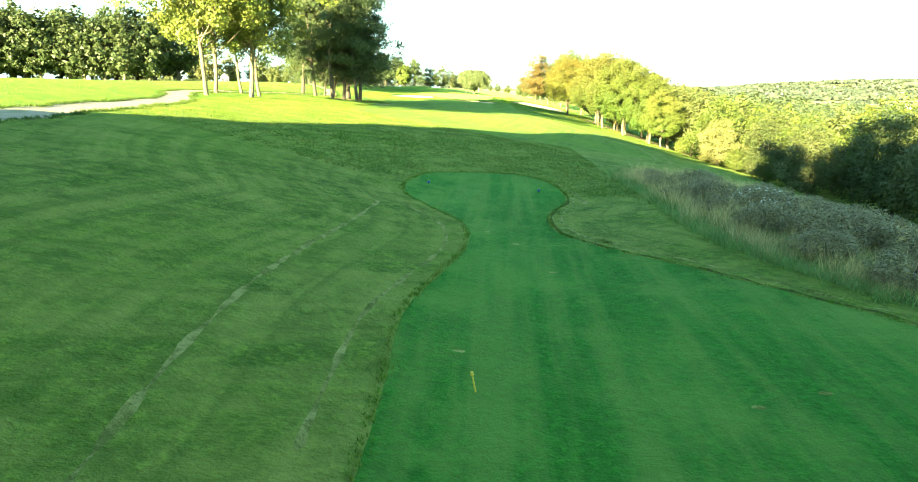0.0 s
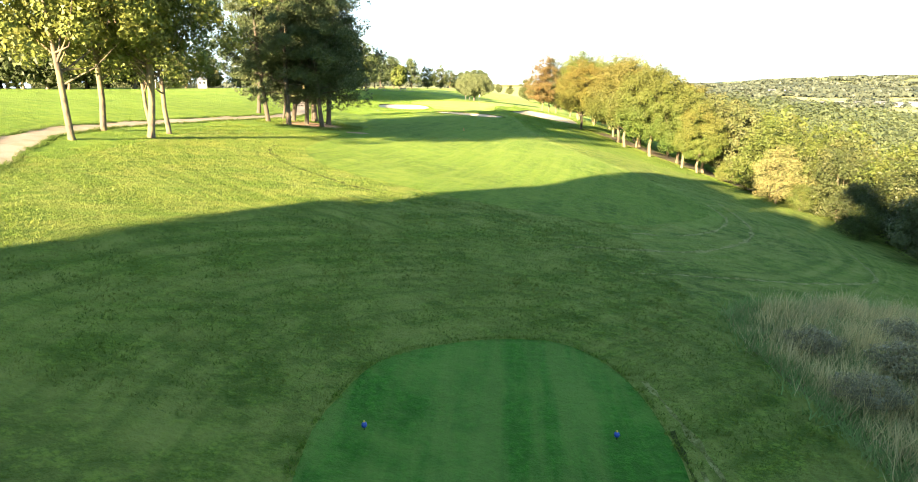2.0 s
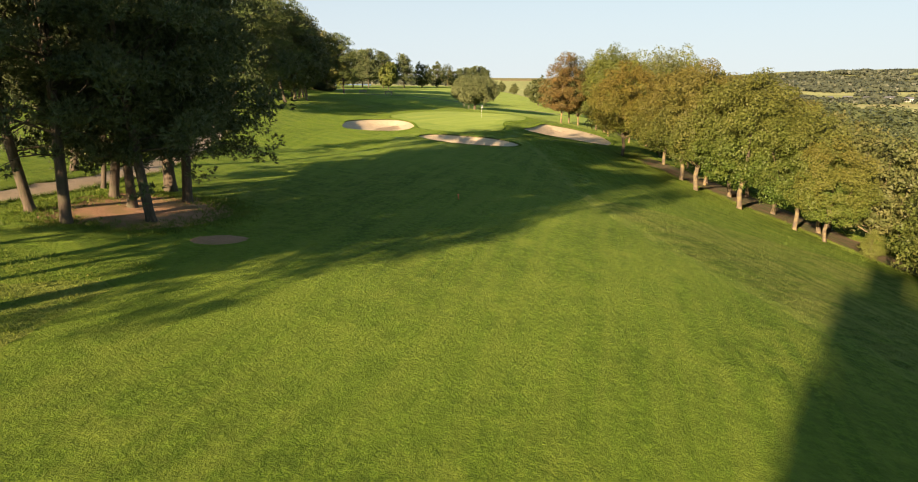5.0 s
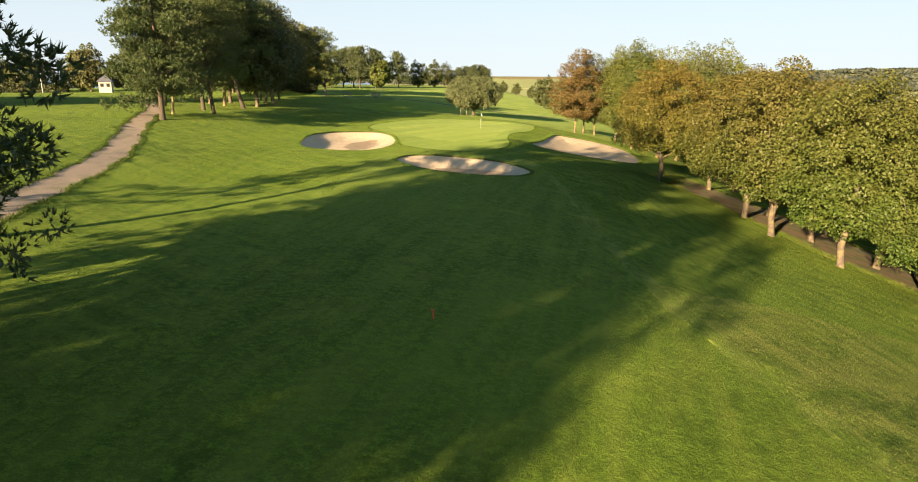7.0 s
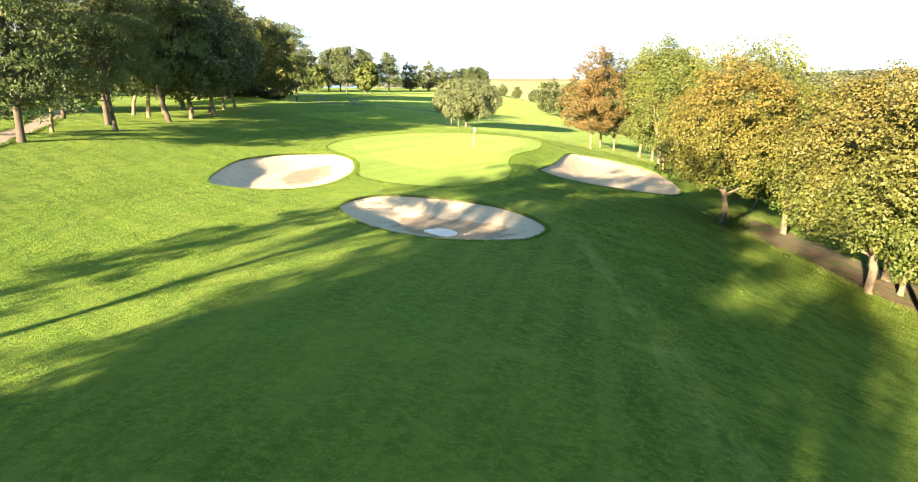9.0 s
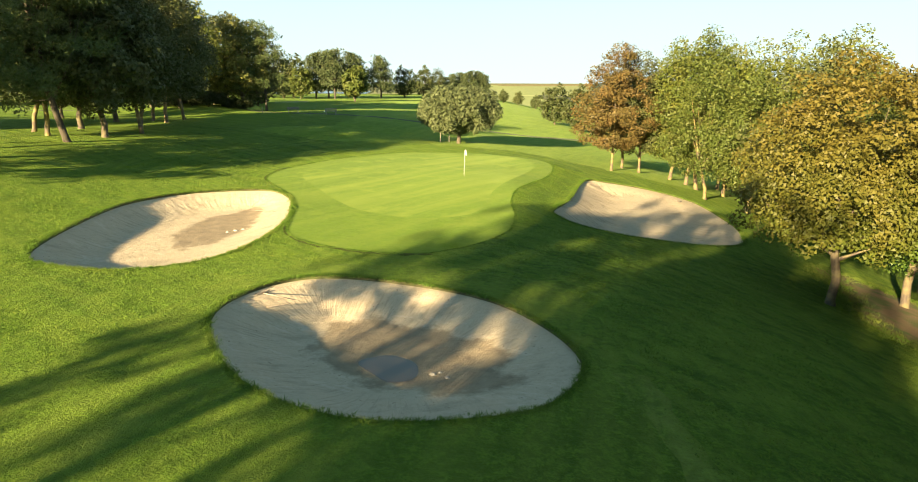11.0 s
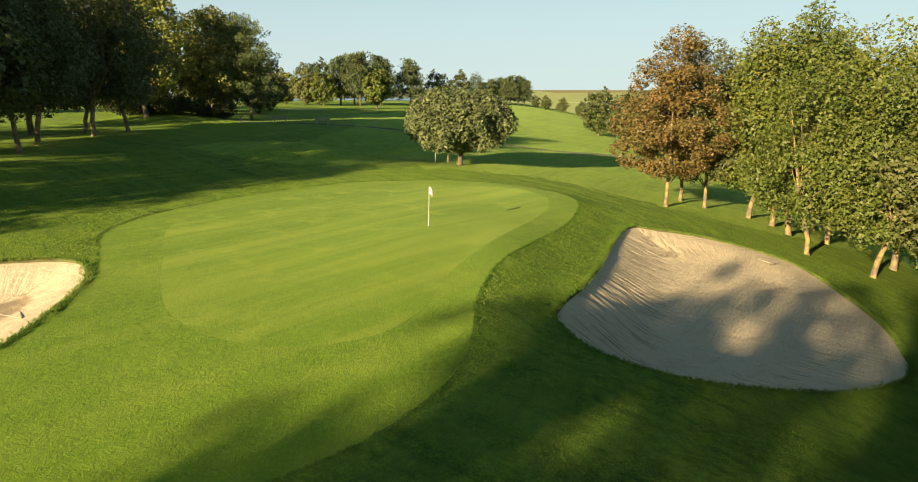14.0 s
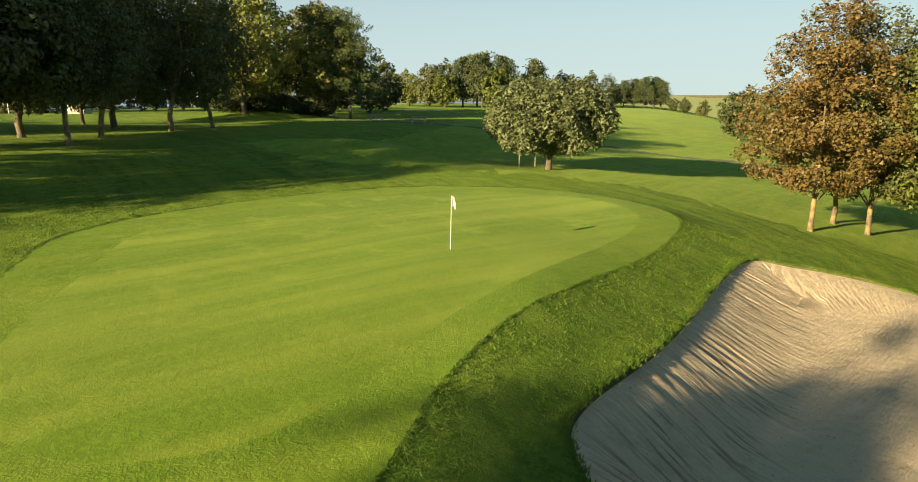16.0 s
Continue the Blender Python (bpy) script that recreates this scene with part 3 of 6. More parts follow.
ARCS = [ribbon(q, w, 0.5, 0.5) for q, w in (([(19.9, 63.0), (18.8, 56.0), (17.0, 51.0), (14.1, 46.3), (9.9, 41.6), (5.0, 39.6)], 0.2), ([(24.0, 53.0), (21.0, 46.0), (16.2, 41.6), (11.8, 38.8), (6.5, 37.2)], 0.16),
                                            ([(17.9, 60.0), (17.4, 55.5), (14.9, 50.4), (11.2, 45.6), (7.6, 43.2)], 0.16))]
# dark lines painted for the shade of a low step beside the collar
STEP_SHADE = ribbon([(-7.9, 142.2), (-8.45, 140.8), (-8.6, 139.0), (-8.35, 137.4), (-7.5, 135.9)], 0.13, 0.3, 0.3)
STEP_SHADE_B = ribbon([(-3.95, 125.4), (-3.65, 124.3), (-2.9, 123.2), (-2.0, 122.5), (-0.8, 122.0), (0.6, 121.72), (1.9, 121.7), (3.0, 121.95)], 0.13, 0.3, 0.3)
PATCHES = [closed_curve([(x - 0.12, y), (x - 0.03, y + 0.08), (x + 0.11, y + 0.03), (x + 0.04, y - 0.06)], 0.1) for x, y in ((1.1, 19.3), (1.9, 17.9), (0.2, 9.6), (4.6, 7.9), (5.8, 8.3), (2.6, 15.0))]
DAMP_C = closed_curve([(-0.5, 116.2), (0.4, 116.4), (1.4, 116.4), (2.4, 115.8), (3.3, 115.7), (4.1, 115.0), (5.1, 114.4), (5.8, 113.4), (5.5, 112.4), (5.6, 111.3), (4.4, 110.8), (2.6, 111.1), (1.2, 111.8), (0.5, 112.6), (-0.3, 113.7), (-0.2, 114.8)], 0.2)
DAMP_L = closed_curve([(-8.6, 123.7), (-9.4, 126.0), (-9.4, 128.8), (-8.6, 130.6), (-7.6, 132.1), (-6.6, 131.2), (-6.2, 129.4), (-5.9, 127.6), (-6.3, 125.2), (-7.1, 122.9), (-7.8, 122.6)], 0.2)
FAR_SAND = closed_curve([(-38.0, 246.0), (-36.0, 249.5), (-32.0, 251.5), (-30.5, 249.5), (-33.0, 246.5)], 0.8)
PALE_FIELDS = [np.array(q, float) for q in (((470, 920), (560, 1140), (1500, 1330), (1380, 1000)), ((120, 1500), (180, 1900), (700, 2100), (640, 1650)), ((900, 1750), (1000, 2050), (1700, 2000), (1600, 1700)))]
BUNKERS = (BUNKER_C, BUNKER_L, BUNKER_R)
# depth of the sand below the turf, how far in the slope runs, how deep rain has cut it, rise of the floor along x and y
BUNKER_SHAPES = ((BUNKER_C, 0.62, 2.6, 0.02, 0.0, 0.0), (BUNKER_L, 0.6, 2.4, 0.02, 0.0, 0.0), (BUNKER_R, 0.75, 3.4, 0.034, -0.085, 0.06))


def ground_height(x, y):
    """The height of the ground, with bunkers, for arrays of x and y."""
    x, y = np.asarray(x, float).ravel(), np.asarray(y, float).ravel()
    z = base_height(x, y)
    for edge, depth, slope, cut, tilt_x, tilt_y in BUNKER_SHAPES:
        near = np.nonzero((x > edge[:, 0].min() - 4) & (x < edge[:, 0].max() + 4) & (y > edge[:, 1].min() - 4) & (y < edge[:, 1].max() + 4))[0]
        if not len(near):
            continue
        d = distance_to(edge, x[near], y[near])
        within = inside(edge, x[near], y[near])
        mid = edge.mean(axis=0)
        floor = base_height(mid[:1], mid[1:])[0] - depth + tilt_x * (x[near] - mid[0]) + tilt_y * (y[near] - mid[1])
        rim = z[near]
        bowl = rim - 0.04 - (rim - 0.04 - floor) * smooth(-0.12 * slope, slope, d)
        raised = rim + 0.04 * np.exp(-(d / 0.9) ** 2)
        # furrows that the rain has cut down the face, from the edge inwards
        along = nearest_on(edge, x[near], y[near])
        face = smooth(0.05, 0.3, d) * (1 - smooth(0.5 * slope, 0.95 * slope, d)) * np.clip((rim - floor) / 0.9, 0, 1.6)
        wave = 1 - 2 * np.abs(np.sin(along * 5.3 + 3.2 * np.sin(along * 0.83) + 1.1 * np.sin(d * 1.9 + along * 0.4))) + 0.7 * np.sin(along * 17.0 + 4.1 * np.sin(along * 1.27) - d * 0.9)
        bowl = bowl - cut * face * (0.5 + 0.3 * wave) * np.clip(0.9 + 0.45 * np.sin(along * 0.61 + 1) + 0.3 * np.sin(along * 2.3), 0, 1.4)
        z[near] = np.where(within & (d > 0.03), np.minimum(bowl, rim - 0.04), raised)
    # the bank at the putting green's low side
    near = np.nonzero((x > 4) & (x < 16) & (y > 126) & (y < 158))[0]
    if len(near):
        d = distance_to(COLLAR_EDGE, x[near], y[near])
        within = inside(COLLAR_EDGE, x[near], y[near])
        sand = inside(BUNKER_R, x[near], y[near])
        side = smooth(5.5, 8.0, x[near]) * smooth(127, 131, y[near]) * (1 - smooth(152, 157, y[near]))
        z[near] += np.where(sand, 0, 0.24) * side * np.exp(-(d / np.where(within, 3.5, 1.1)) ** 2)
    return z


def height_at(x, y):
    return float(ground_height(np.array([x]), np.array([y]))[0])


def mesh_from(name, verts, faces, materials, which=None, flat=False):
    """A mesh from arrays: faces is an array of equal-sized index rows, or a list of such arrays."""
    groups = [faces] if isinstance(faces, np.ndarray) else faces
    groups = [g for g in groups if len(g)]
    me = bpy.data.meshes.new(name)
    me.vertices.add(len(verts))
    me.vertices.foreach_set("co", np.asarray(verts, np.float32).ravel())
    loops = np.concatenate([g.ravel() for g in groups]).astype(np.int32)
    sizes = np.concatenate([np.full(len(g), g.shape[1], np.int32) for g in groups])
    me.loops.add(len(loops))
    me.loops.foreach_set("vertex_index", loops)
    me.polygons.add(len(sizes))
    me.polygons.foreach_set("loop_start", np.concatenate([[0], np.cumsum(sizes)[:-1]]).astype(np.int32))
    me.polygons.foreach_set("loop_total", sizes)
    if which is not None:
        me.polygons.foreach_set("material_index", np.asarray(which, np.int32))
    me.polygons.foreach_set("use_smooth", np.full(len(sizes), not flat))
    for m in materials:
        me.materials.append(m)
    me.update(calc_edges=True)
    me.validate()
    return me


def part(name, bm, material, parent, label=""):
    """Links a bmesh as one mesh object under a thing or a part."""
    me = bpy.data.meshes.new(name)
    bm.to_mesh(me)
    bm.free()
    me.materials.append(material)
    for f in me.polygons:
        f.use_smooth = len(me.polygons) > 30
    return part_mesh(name, me, parent, label)


def part_mesh(name, me, parent, label=""):
    ob = new(name, me)
    ob.parent = parent
    return tagged(ob, label)


# ---- the ground: one sheet to the horizon, with each turf area as its own faces ----
def graded(lo, hi, fine, far_lo, far_hi):
    """Stations: fine between lo and hi, ever wider out to far_lo and far_hi."""
    out = list(np.arange(lo, hi, fine))
    for sign, start, end in ((-1, lo, far_lo), (1, hi, far_hi)):
        v, s = start, fine
        while (v - end) * sign < 0:
            s = min(s * 1.13, 260)
            v += s * sign
            out.append(v)
    return np.array(sorted(set(np.round(out, 3))))


def ground_sheet():
    from mathutils import geometry
    gx, gy = np.meshgrid(graded(-22, 28, 1.0, -4600, 4600), graded(-6, 160, 1.0, -600, 4700))
    rng = np.random.default_rng(5)
    x, y = gx.ravel() + rng.normal(0, 0.02, gx.size), gy.ravel() + rng.normal(0, 0.02, gx.size)
    keep = np.ones(len(x), bool)
    rings = [TEE_EDGE, COLLAR_EDGE, GREEN_EDGE, FAIRWAY_EDGE, HEATH_EDGE, LITTER_EDGE, BARE_EDGE, WOOD_FLOOR_EDGE, CART_PATH, CROSS_PATH, DAMP_C, DAMP_L, FAR_SAND, RUT, RUT_B, RUT_C, RUT_D, TORN, TEE_CUT, PALE_STRIP, *ARCS, STEP_SHADE, STEP_SHADE_B, *PATCHES, *PALE_FIELDS]
    for edge in BUNKERS:
        rings += [edge, shrunk(edge, 0.05)]
        for d in (0.2, 0.4, 0.65, 0.95, 1.3, 1.75, 2.3):
            k = shrunk(edge, d)
            x, y = np.concatenate([x, k[:, 0]]), np.concatenate([y, k[:, 1]])
            keep = np.concatenate([keep, np.ones(len(k), bool)])
    for k in rings:
        keep &= distance_to(k, x, y) > 0.12
    x, y = x[keep], y[keep]
    points = [Vector((a, b)) for a, b in zip(x, y)]
    edges = []
    for k in rings:
        first = len(points)
        points += [Vector((a, b)) for a, b in k]
        edges += [(first + i, first + (i + 1) % len(k)) for i in range(len(k))]
    vs, _, fs, _, _, _ = geometry.delaunay_2d_cdt(points, edges, [], 0, 1e-4)
    v = np.array([(p.x, p.y) for p in vs])
    f = np.array([t for t in fs if len(t) == 3], np.int32)
    z = ground_height(v[:, 0], v[:, 1])
    near = np.hypot(v[:, 0], v[:, 1] - 80) < 220
    mown = np.zeros(len(v), bool)
    for k in (TEE_EDGE, COLLAR_EDGE, FAIRWAY_EDGE, *BUNKERS):
        mown |= inside(k, v[:, 0], v[:, 1])
    z = z + np.where(near & ~mown, rng.normal(0, 0.02, len(v)), 0)
    centre = v[f].mean(axis=1)
    cx, cy = centre[:, 0], centre[:, 1]
    which = np.zeros(len(f), np.int32)
    which[(cy > 150) | (cx < -16) | ((cx < 3) & (cy > 62 + 2 * np.sin(cx / 2))) | (cy > 88)] = 1
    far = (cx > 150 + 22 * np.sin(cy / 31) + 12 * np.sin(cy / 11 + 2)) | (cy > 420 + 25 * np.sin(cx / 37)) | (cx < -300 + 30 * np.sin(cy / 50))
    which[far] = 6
    for slot, k in ((2, FAIRWAY_EDGE), (10, HEATH_EDGE), (9, LITTER_EDGE), (9, BARE_EDGE), (17, WOOD_FLOOR_EDGE), (8, CART_PATH), (8, CROSS_PATH), (3, TEE_EDGE), (4, COLLAR_EDGE), (5, GREEN_EDGE)):
        which[inside(k, cx, cy)] = slot
    for k in BUNKERS:
        which[inside(k, cx, cy)] = 11
        which[inside(shrunk(k, 0.05), cx, cy)] = 7
    for slot, k in ((12, DAMP_C), (12, DAMP_L), (7, FAR_SAND), *((13, q) for q in PALE_FIELDS), (14, RUT), (14, RUT_B), (14, RUT_C), (14, RUT_D), (15, TORN), (15, TEE_CUT), (19, PALE_STRIP), *((14, q) for q in ARCS), (15, STEP_SHADE), (15, STEP_SHADE_B), *((14, q) for q in PATCHES), (16, CROSS_PATH)):
        which[inside(k, cx, cy)] = slot
    far_hole = (cy > 159 + 3 * np.sin(cx / 5)) & (cx > -13 + 3 * np.sin(cy / 9)) & (cx < 40 + 4 * np.sin(cy / 13)) & (cy < 335)
    which[far_hole & (which == 1)] = 18
    turf = [ROUGH, SEMI, FAIRWAY, TEE, COLLAR, GREEN, FIELD, SAND, PATH_GRAVEL, LITTER, HEATH_SOIL, LIP, SAND, STUBBLE, WORN, SCAR_AND_SHADE, ASPHALT, WOODLAND, FAR_FAIRWAY, STRIP]
    points = np.column_stack([v, z])
    taken = np.zeros(len(f), bool)
    beside = np.minimum.reduce([distance_to(k[::2], v[:, 0], v[:, 1]) for k in (TEE_EDGE, FAIRWAY_EDGE, COLLAR_EDGE)])

    wet = np.maximum.reduce([np.where(inside(k, v[:, 0], v[:, 1]), 1, -1) * distance_to(k, v[:, 0], v[:, 1]) for k in (DAMP_C, DAMP_L)])
    along, depth, bank = np.zeros(len(v)), np.zeros(len(v)), np.zeros(len(v))
    for edge, _, slope, cut, _, _ in BUNKER_SHAPES:
        k = np.nonzero(inside(edge, v[:, 0], v[:, 1]))[0]
        along[k], depth[k] = nearest_on(edge, v[k, 0], v[k, 1]), distance_to(edge, v[k, 0], v[k, 1])
        fall = base_height(v[k, 0], v[k, 1]) - z[k]
        bank[k] = np.clip(fall / 0.5, 0, 1) * (1 - smooth(0.6 * slope, 1.05 * slope, depth[k])) * (1.0 if cut > 0.03 else 0.45)

    def piece(name, mask, label="", category="", parent=None):
        """One stretch of the ground's sheet, cut along its edge."""
        mask = mask & ~taken
        taken[mask] = True
        used, faces = np.unique(f[mask], return_inverse=True)
        slots, index = np.unique(which[mask], return_inverse=True)
        ob = new(name, mesh_from(name, points[used], faces.reshape(-1, 3).astype(np.int32), [turf[k] for k in slots], index.ravel().astype(np.int32)))
        for key, values in (("edge_distance", beside), *((("damp_depth", wet), ("edge_along", along), ("edge_depth", depth), ("bank", bank)) if name in ("sand_bunker", "damp_patch") else ())):
            ob.data.attributes.new(key, "FLOAT", "POINT").data.foreach_set("value", values[used].astype(np.float32))
        if parent:
            ob.parent = parent
            if label:
                tagged(ob, label)
            return ob
        return tagged(ob, label, category, kind="structure")

    for edge, where in ((BUNKER_C, "a puddle on damp sand, before the green"), (BUNKER_L, "a damp patch in its floor, beside the green"), (BUNKER_R, "rain-cut furrows on its bank, below the green")):
        here = inside(edge, cx, cy)
        damp = here & (which == 12)
        rim = here & (which == 11)
        bunker = piece("sand_bunker", here & ~damp & ~rim, "pale raked sand bunker with " + where, "bunker")
        piece("turf_edge", rim, "dark cut turf edge", parent=bunker)
        if damp.any():
            piece("damp_patch", damp, "darker damp sand", parent=bunker)
    green = piece("putting_green", which == 5, "smooth light green putting green with mowing stripes", "putting green")
    piece("collar", (which == 4) & inside(COLLAR_EDGE, cx, cy), "slightly longer mown collar", parent=green)
    piece("tee", inside(TEE_EDGE, cx, cy), "closely mown dark green tee with small worn spots", "tee")
    piece("fairway", inside(FAIRWAY_EDGE, cx, cy), "mown green fairway running up to the bunkers", "fairway")
    piece("gravel_path", which == 8, "pale gravel cart path with worn grassy edges", "path")
    piece("paved_path", which == 16, "grey worn asphalt path crossing behind the green", "path")
    piece("heath_ground", which == 10, "rough soil under tall dry wild grass", "ground")
    piece("needle_litter", which == 9, "brown needle litter under the pines", "ground")
    piece("woodland_floor", which == 17, "bare brown woodland floor under the maples", "ground")
    piece("ground", ~taken, "rough golf turf with ruts, reaching to distant fields", "ground")


ground_sheet()

# the sea beyond the course
sea_material, _tree, _p = nodes_of("sea_water")
_p.inputs["Base Color"].default_value = (0.1, 0.2, 0.3, 1)
_p.inputs["Roughness"].default_value = 0.25
bump(_tree, _p, noise_at(_tree, _tree.nodes.new("ShaderNodeTexCoord").outputs["Object"], 0.08), 0.3, 0.5)
sea = new("water", mesh_from("water", [(-4900, 700, -32), (-300, 700, -32), (-300, 4900, -32), (-4900, 4900, -32)], np.array([[0, 1, 2, 3]]), [sea_material]))
tagged(sea, "calm blue sea beyond the golf course", "water", kind="structure")


# ---- trees ----
def tube(path, radii, sides=8):
    """Vertices and quads of a tapered tube along a path."""
    path, radii = np.asarray(path, float), np.asarray(radii, float)
    n = len(path)
    t = np.gradient(path, axis=0)
    t /= np.linalg.norm(t, axis=1)[:, None]
    ref = np.where(np.abs(t[:, 2:3]) < 0.9, [[0, 0, 1.0]], [[1.0, 0, 0]])
    u = np.cross(t, ref)
    u /= np.linalg.norm(u, axis=1)[:, None]
    w = np.cross(t, u)
    a = np.arange(sides) * 2 * np.pi / sides
    v = path[:, None] + radii[:, None, None] * (np.cos(a)[None, :, None] * u[:, None] + np.sin(a)[None, :, None] * w[:, None])
    i, j = np.meshgrid(np.arange(n - 1), np.arange(sides), indexing="ij")
    k = (j + 1) % sides
    f = np.stack([i * sides + j, i * sides + k, (i + 1) * sides + k, (i + 1) * sides + j], -1).reshape(-1, 4)
    return v.reshape(-1, 3), f


def leaves(rng, centres, outward, size, length=1.5, upright=0.0, spread=0.9):
    """Small leaves at the centres, each facing more or less outward."""
    n = len(centres)
    normal = outward + rng.normal(0, spread, (n, 3)) + [0, 0, upright]
    normal /= np.linalg.norm(normal, axis=1)[:, None]
    side = np.cross(normal, rng.normal(0, 1, (n, 3)))
    side /= np.linalg.norm(side, axis=1)[:, None]
    along = np.cross(normal, side)
    s = size * rng.uniform(0.6, 1.35, n)[:, None]
    a, b = along * s * length / 2, side * s / 2
    lift = normal * s * 0.12
    v = np.stack([centres - a, centres + a * 0.7 + b + lift, centres + a * 0.7 - b], 1).reshape(-1, 3)
    return v, np.arange(3 * n).reshape(-1, 3)


def crown_points(rng, clumps, count, fill=0.35):
    """Places in a crown made of clumps (x, y, z, radius, flattening), with the way out of the clump at each."""
    c = np.asarray(clumps, float)
    weight = c[:, 3] ** 2
    pick = rng.choice(len(c), count, p=weight / weight.sum())
    d = rng.normal(0, 1, (count, 3))
    d /= np.linalg.norm(d, axis=1)[:, None]
    r = c[pick, 3] * (1 - fill * rng.random(count) ** 1.5) * rng.uniform(0.85, 1.12, count)
    p = c[pick, :3] + d * r[:, None] * np.stack([np.ones(count), np.ones(count), c[pick, 4]], 1)
    return p, d


def limbs(rng, trunk_top, clumps, base_z, radius, count, sides=5):
    """Limbs from along the trunk out into clumps, each by itself."""
    out = []
    for k in rng.choice(len(clumps), min(count, len(clumps)), replace=False):
        end = np.array(clumps[k][:3])
        start = np.array(trunk_top) * 1.0
        start[2] = base_z + (trunk_top[2] - base_z) * rng.uniform(0.0, 0.9)
        start[:2] *= start[2] / max(trunk_top[2], 0.1)
        end = end * 0.86 + start * 0.14
        mid = start * 0.45 + end * 0.55 + rng.normal(0, 0.2, 3)
        mid[2] = start[2] * 0.6 + end[2] * 0.4
        out.append(tube([start, (start + mid) / 2, mid, end], radius * np.array([1, 0.75, 0.5, 0.15]), sides))
    return out


def finish_tree(name, trunk, branches, crown, bark, leaf, label, category="tree"):
    root = new(name)
    tagged(root, label, category)
    part_mesh("trunk", mesh_from("trunk", *trunk, [bark]), root)
    for v, f in branches:
        part_mesh("limb", mesh_from("limb", v, f, [bark]), root)
    part_mesh("crown", mesh_from("crown", *crown, [leaf], flat=True), root)
    return root


def broadleaf_tree(seed, height, width, clear, count, leaf=0.22, trunk_r=0.2, label="", lean=0.3, name="broadleaf_tree", material=None, bark=None, clumpiness=1.0, tall=1.0, upright=0.35, taper=0.3, lump=1.0, ragged=0.12, inner=0.22):
    """A trunk that forks into limbs, under a domed crown of many small sprays of leaves; clear: the height of the lowest leaves."""
    rng = np.random.default_rng(seed)
    mid = clear + (height - clear) * 0.42
    up, down = height - mid, mid - clear
    clumps = []
    n = int(105 * clumpiness)
    phase = rng.uniform(0, 6.28, 4)
    for i in range(n):
        # even directions round the crown, jittered
        z = 1 - 2 * (i + rng.uniform(0.1, 0.9)) / n
        a = i * 2.39996 + rng.normal(0, 0.25)
        q = math.sqrt(max(0.0, 1 - z * z))
        wave = 1 + ragged * (math.sin(2 * a + phase[0]) * 0.5 + math.sin(3 * a + 4 * z + phase[1]) * 0.5 + math.sin(5 * z + a + phase[2]) * 0.4)
        r = rng.uniform(0.78, 1.0) * wave * (1.08 if rng.random() < 0.12 else 1.0)
        if rng.random() < inner:
            r *= rng.uniform(0.4, 0.85)
        swell = 1.0 - taper * max(-0.25, z)
        c = (q * math.cos(a) * width / 2 * r * swell, q * math.sin(a) * width / 2 * r * swell, mid + z * (up if z > 0 else down) * min(r, 1.03))
        clumps.append((*c, rng.uniform(0.08, 0.14) * lump * width / max(clumpiness, 0.6) ** 0.4, rng.uniform(0.6, 0.9) * tall))
    bend = rng.normal(0, lean, 2)
    zs = np.array([-0.3, 0.0, 0.25, clear * 0.5, clear, (clear + mid) / 2, height * 0.75])
    path = np.stack([bend[0] * np.clip(zs, 0, None) / height * 2, bend[1] * np.clip(zs, 0, None) / height * 2, zs], 1)
    path[3:, :2] += rng.normal(0, 0.25 * trunk_r + 0.03, (4, 2))
    trunk = tube(path, trunk_r * np.array([1.35, 1.2, 1.0, 0.92, 0.85, 0.6, 0.12]), 9)
    branch = limbs(rng, path[5], clumps, clear * 0.75, trunk_r * 0.38, 11)
    p, d = crown_points(rng, clumps, count, 0.45)
    # leaves look out of the crown as well as out of their spray
    way = (p - [0, 0, mid - down * 0.4]) / [width / 2, width / 2, up]
    way /= np.linalg.norm(way, axis=1)[:, None]
    crown = leaves(rng, p, d * 0.6 + way * 0.6, leaf, 1.5, upright, 0.75)
    return finish_tree(name, trunk, branch, crown, bark or BARK, material or BROADLEAF, label)


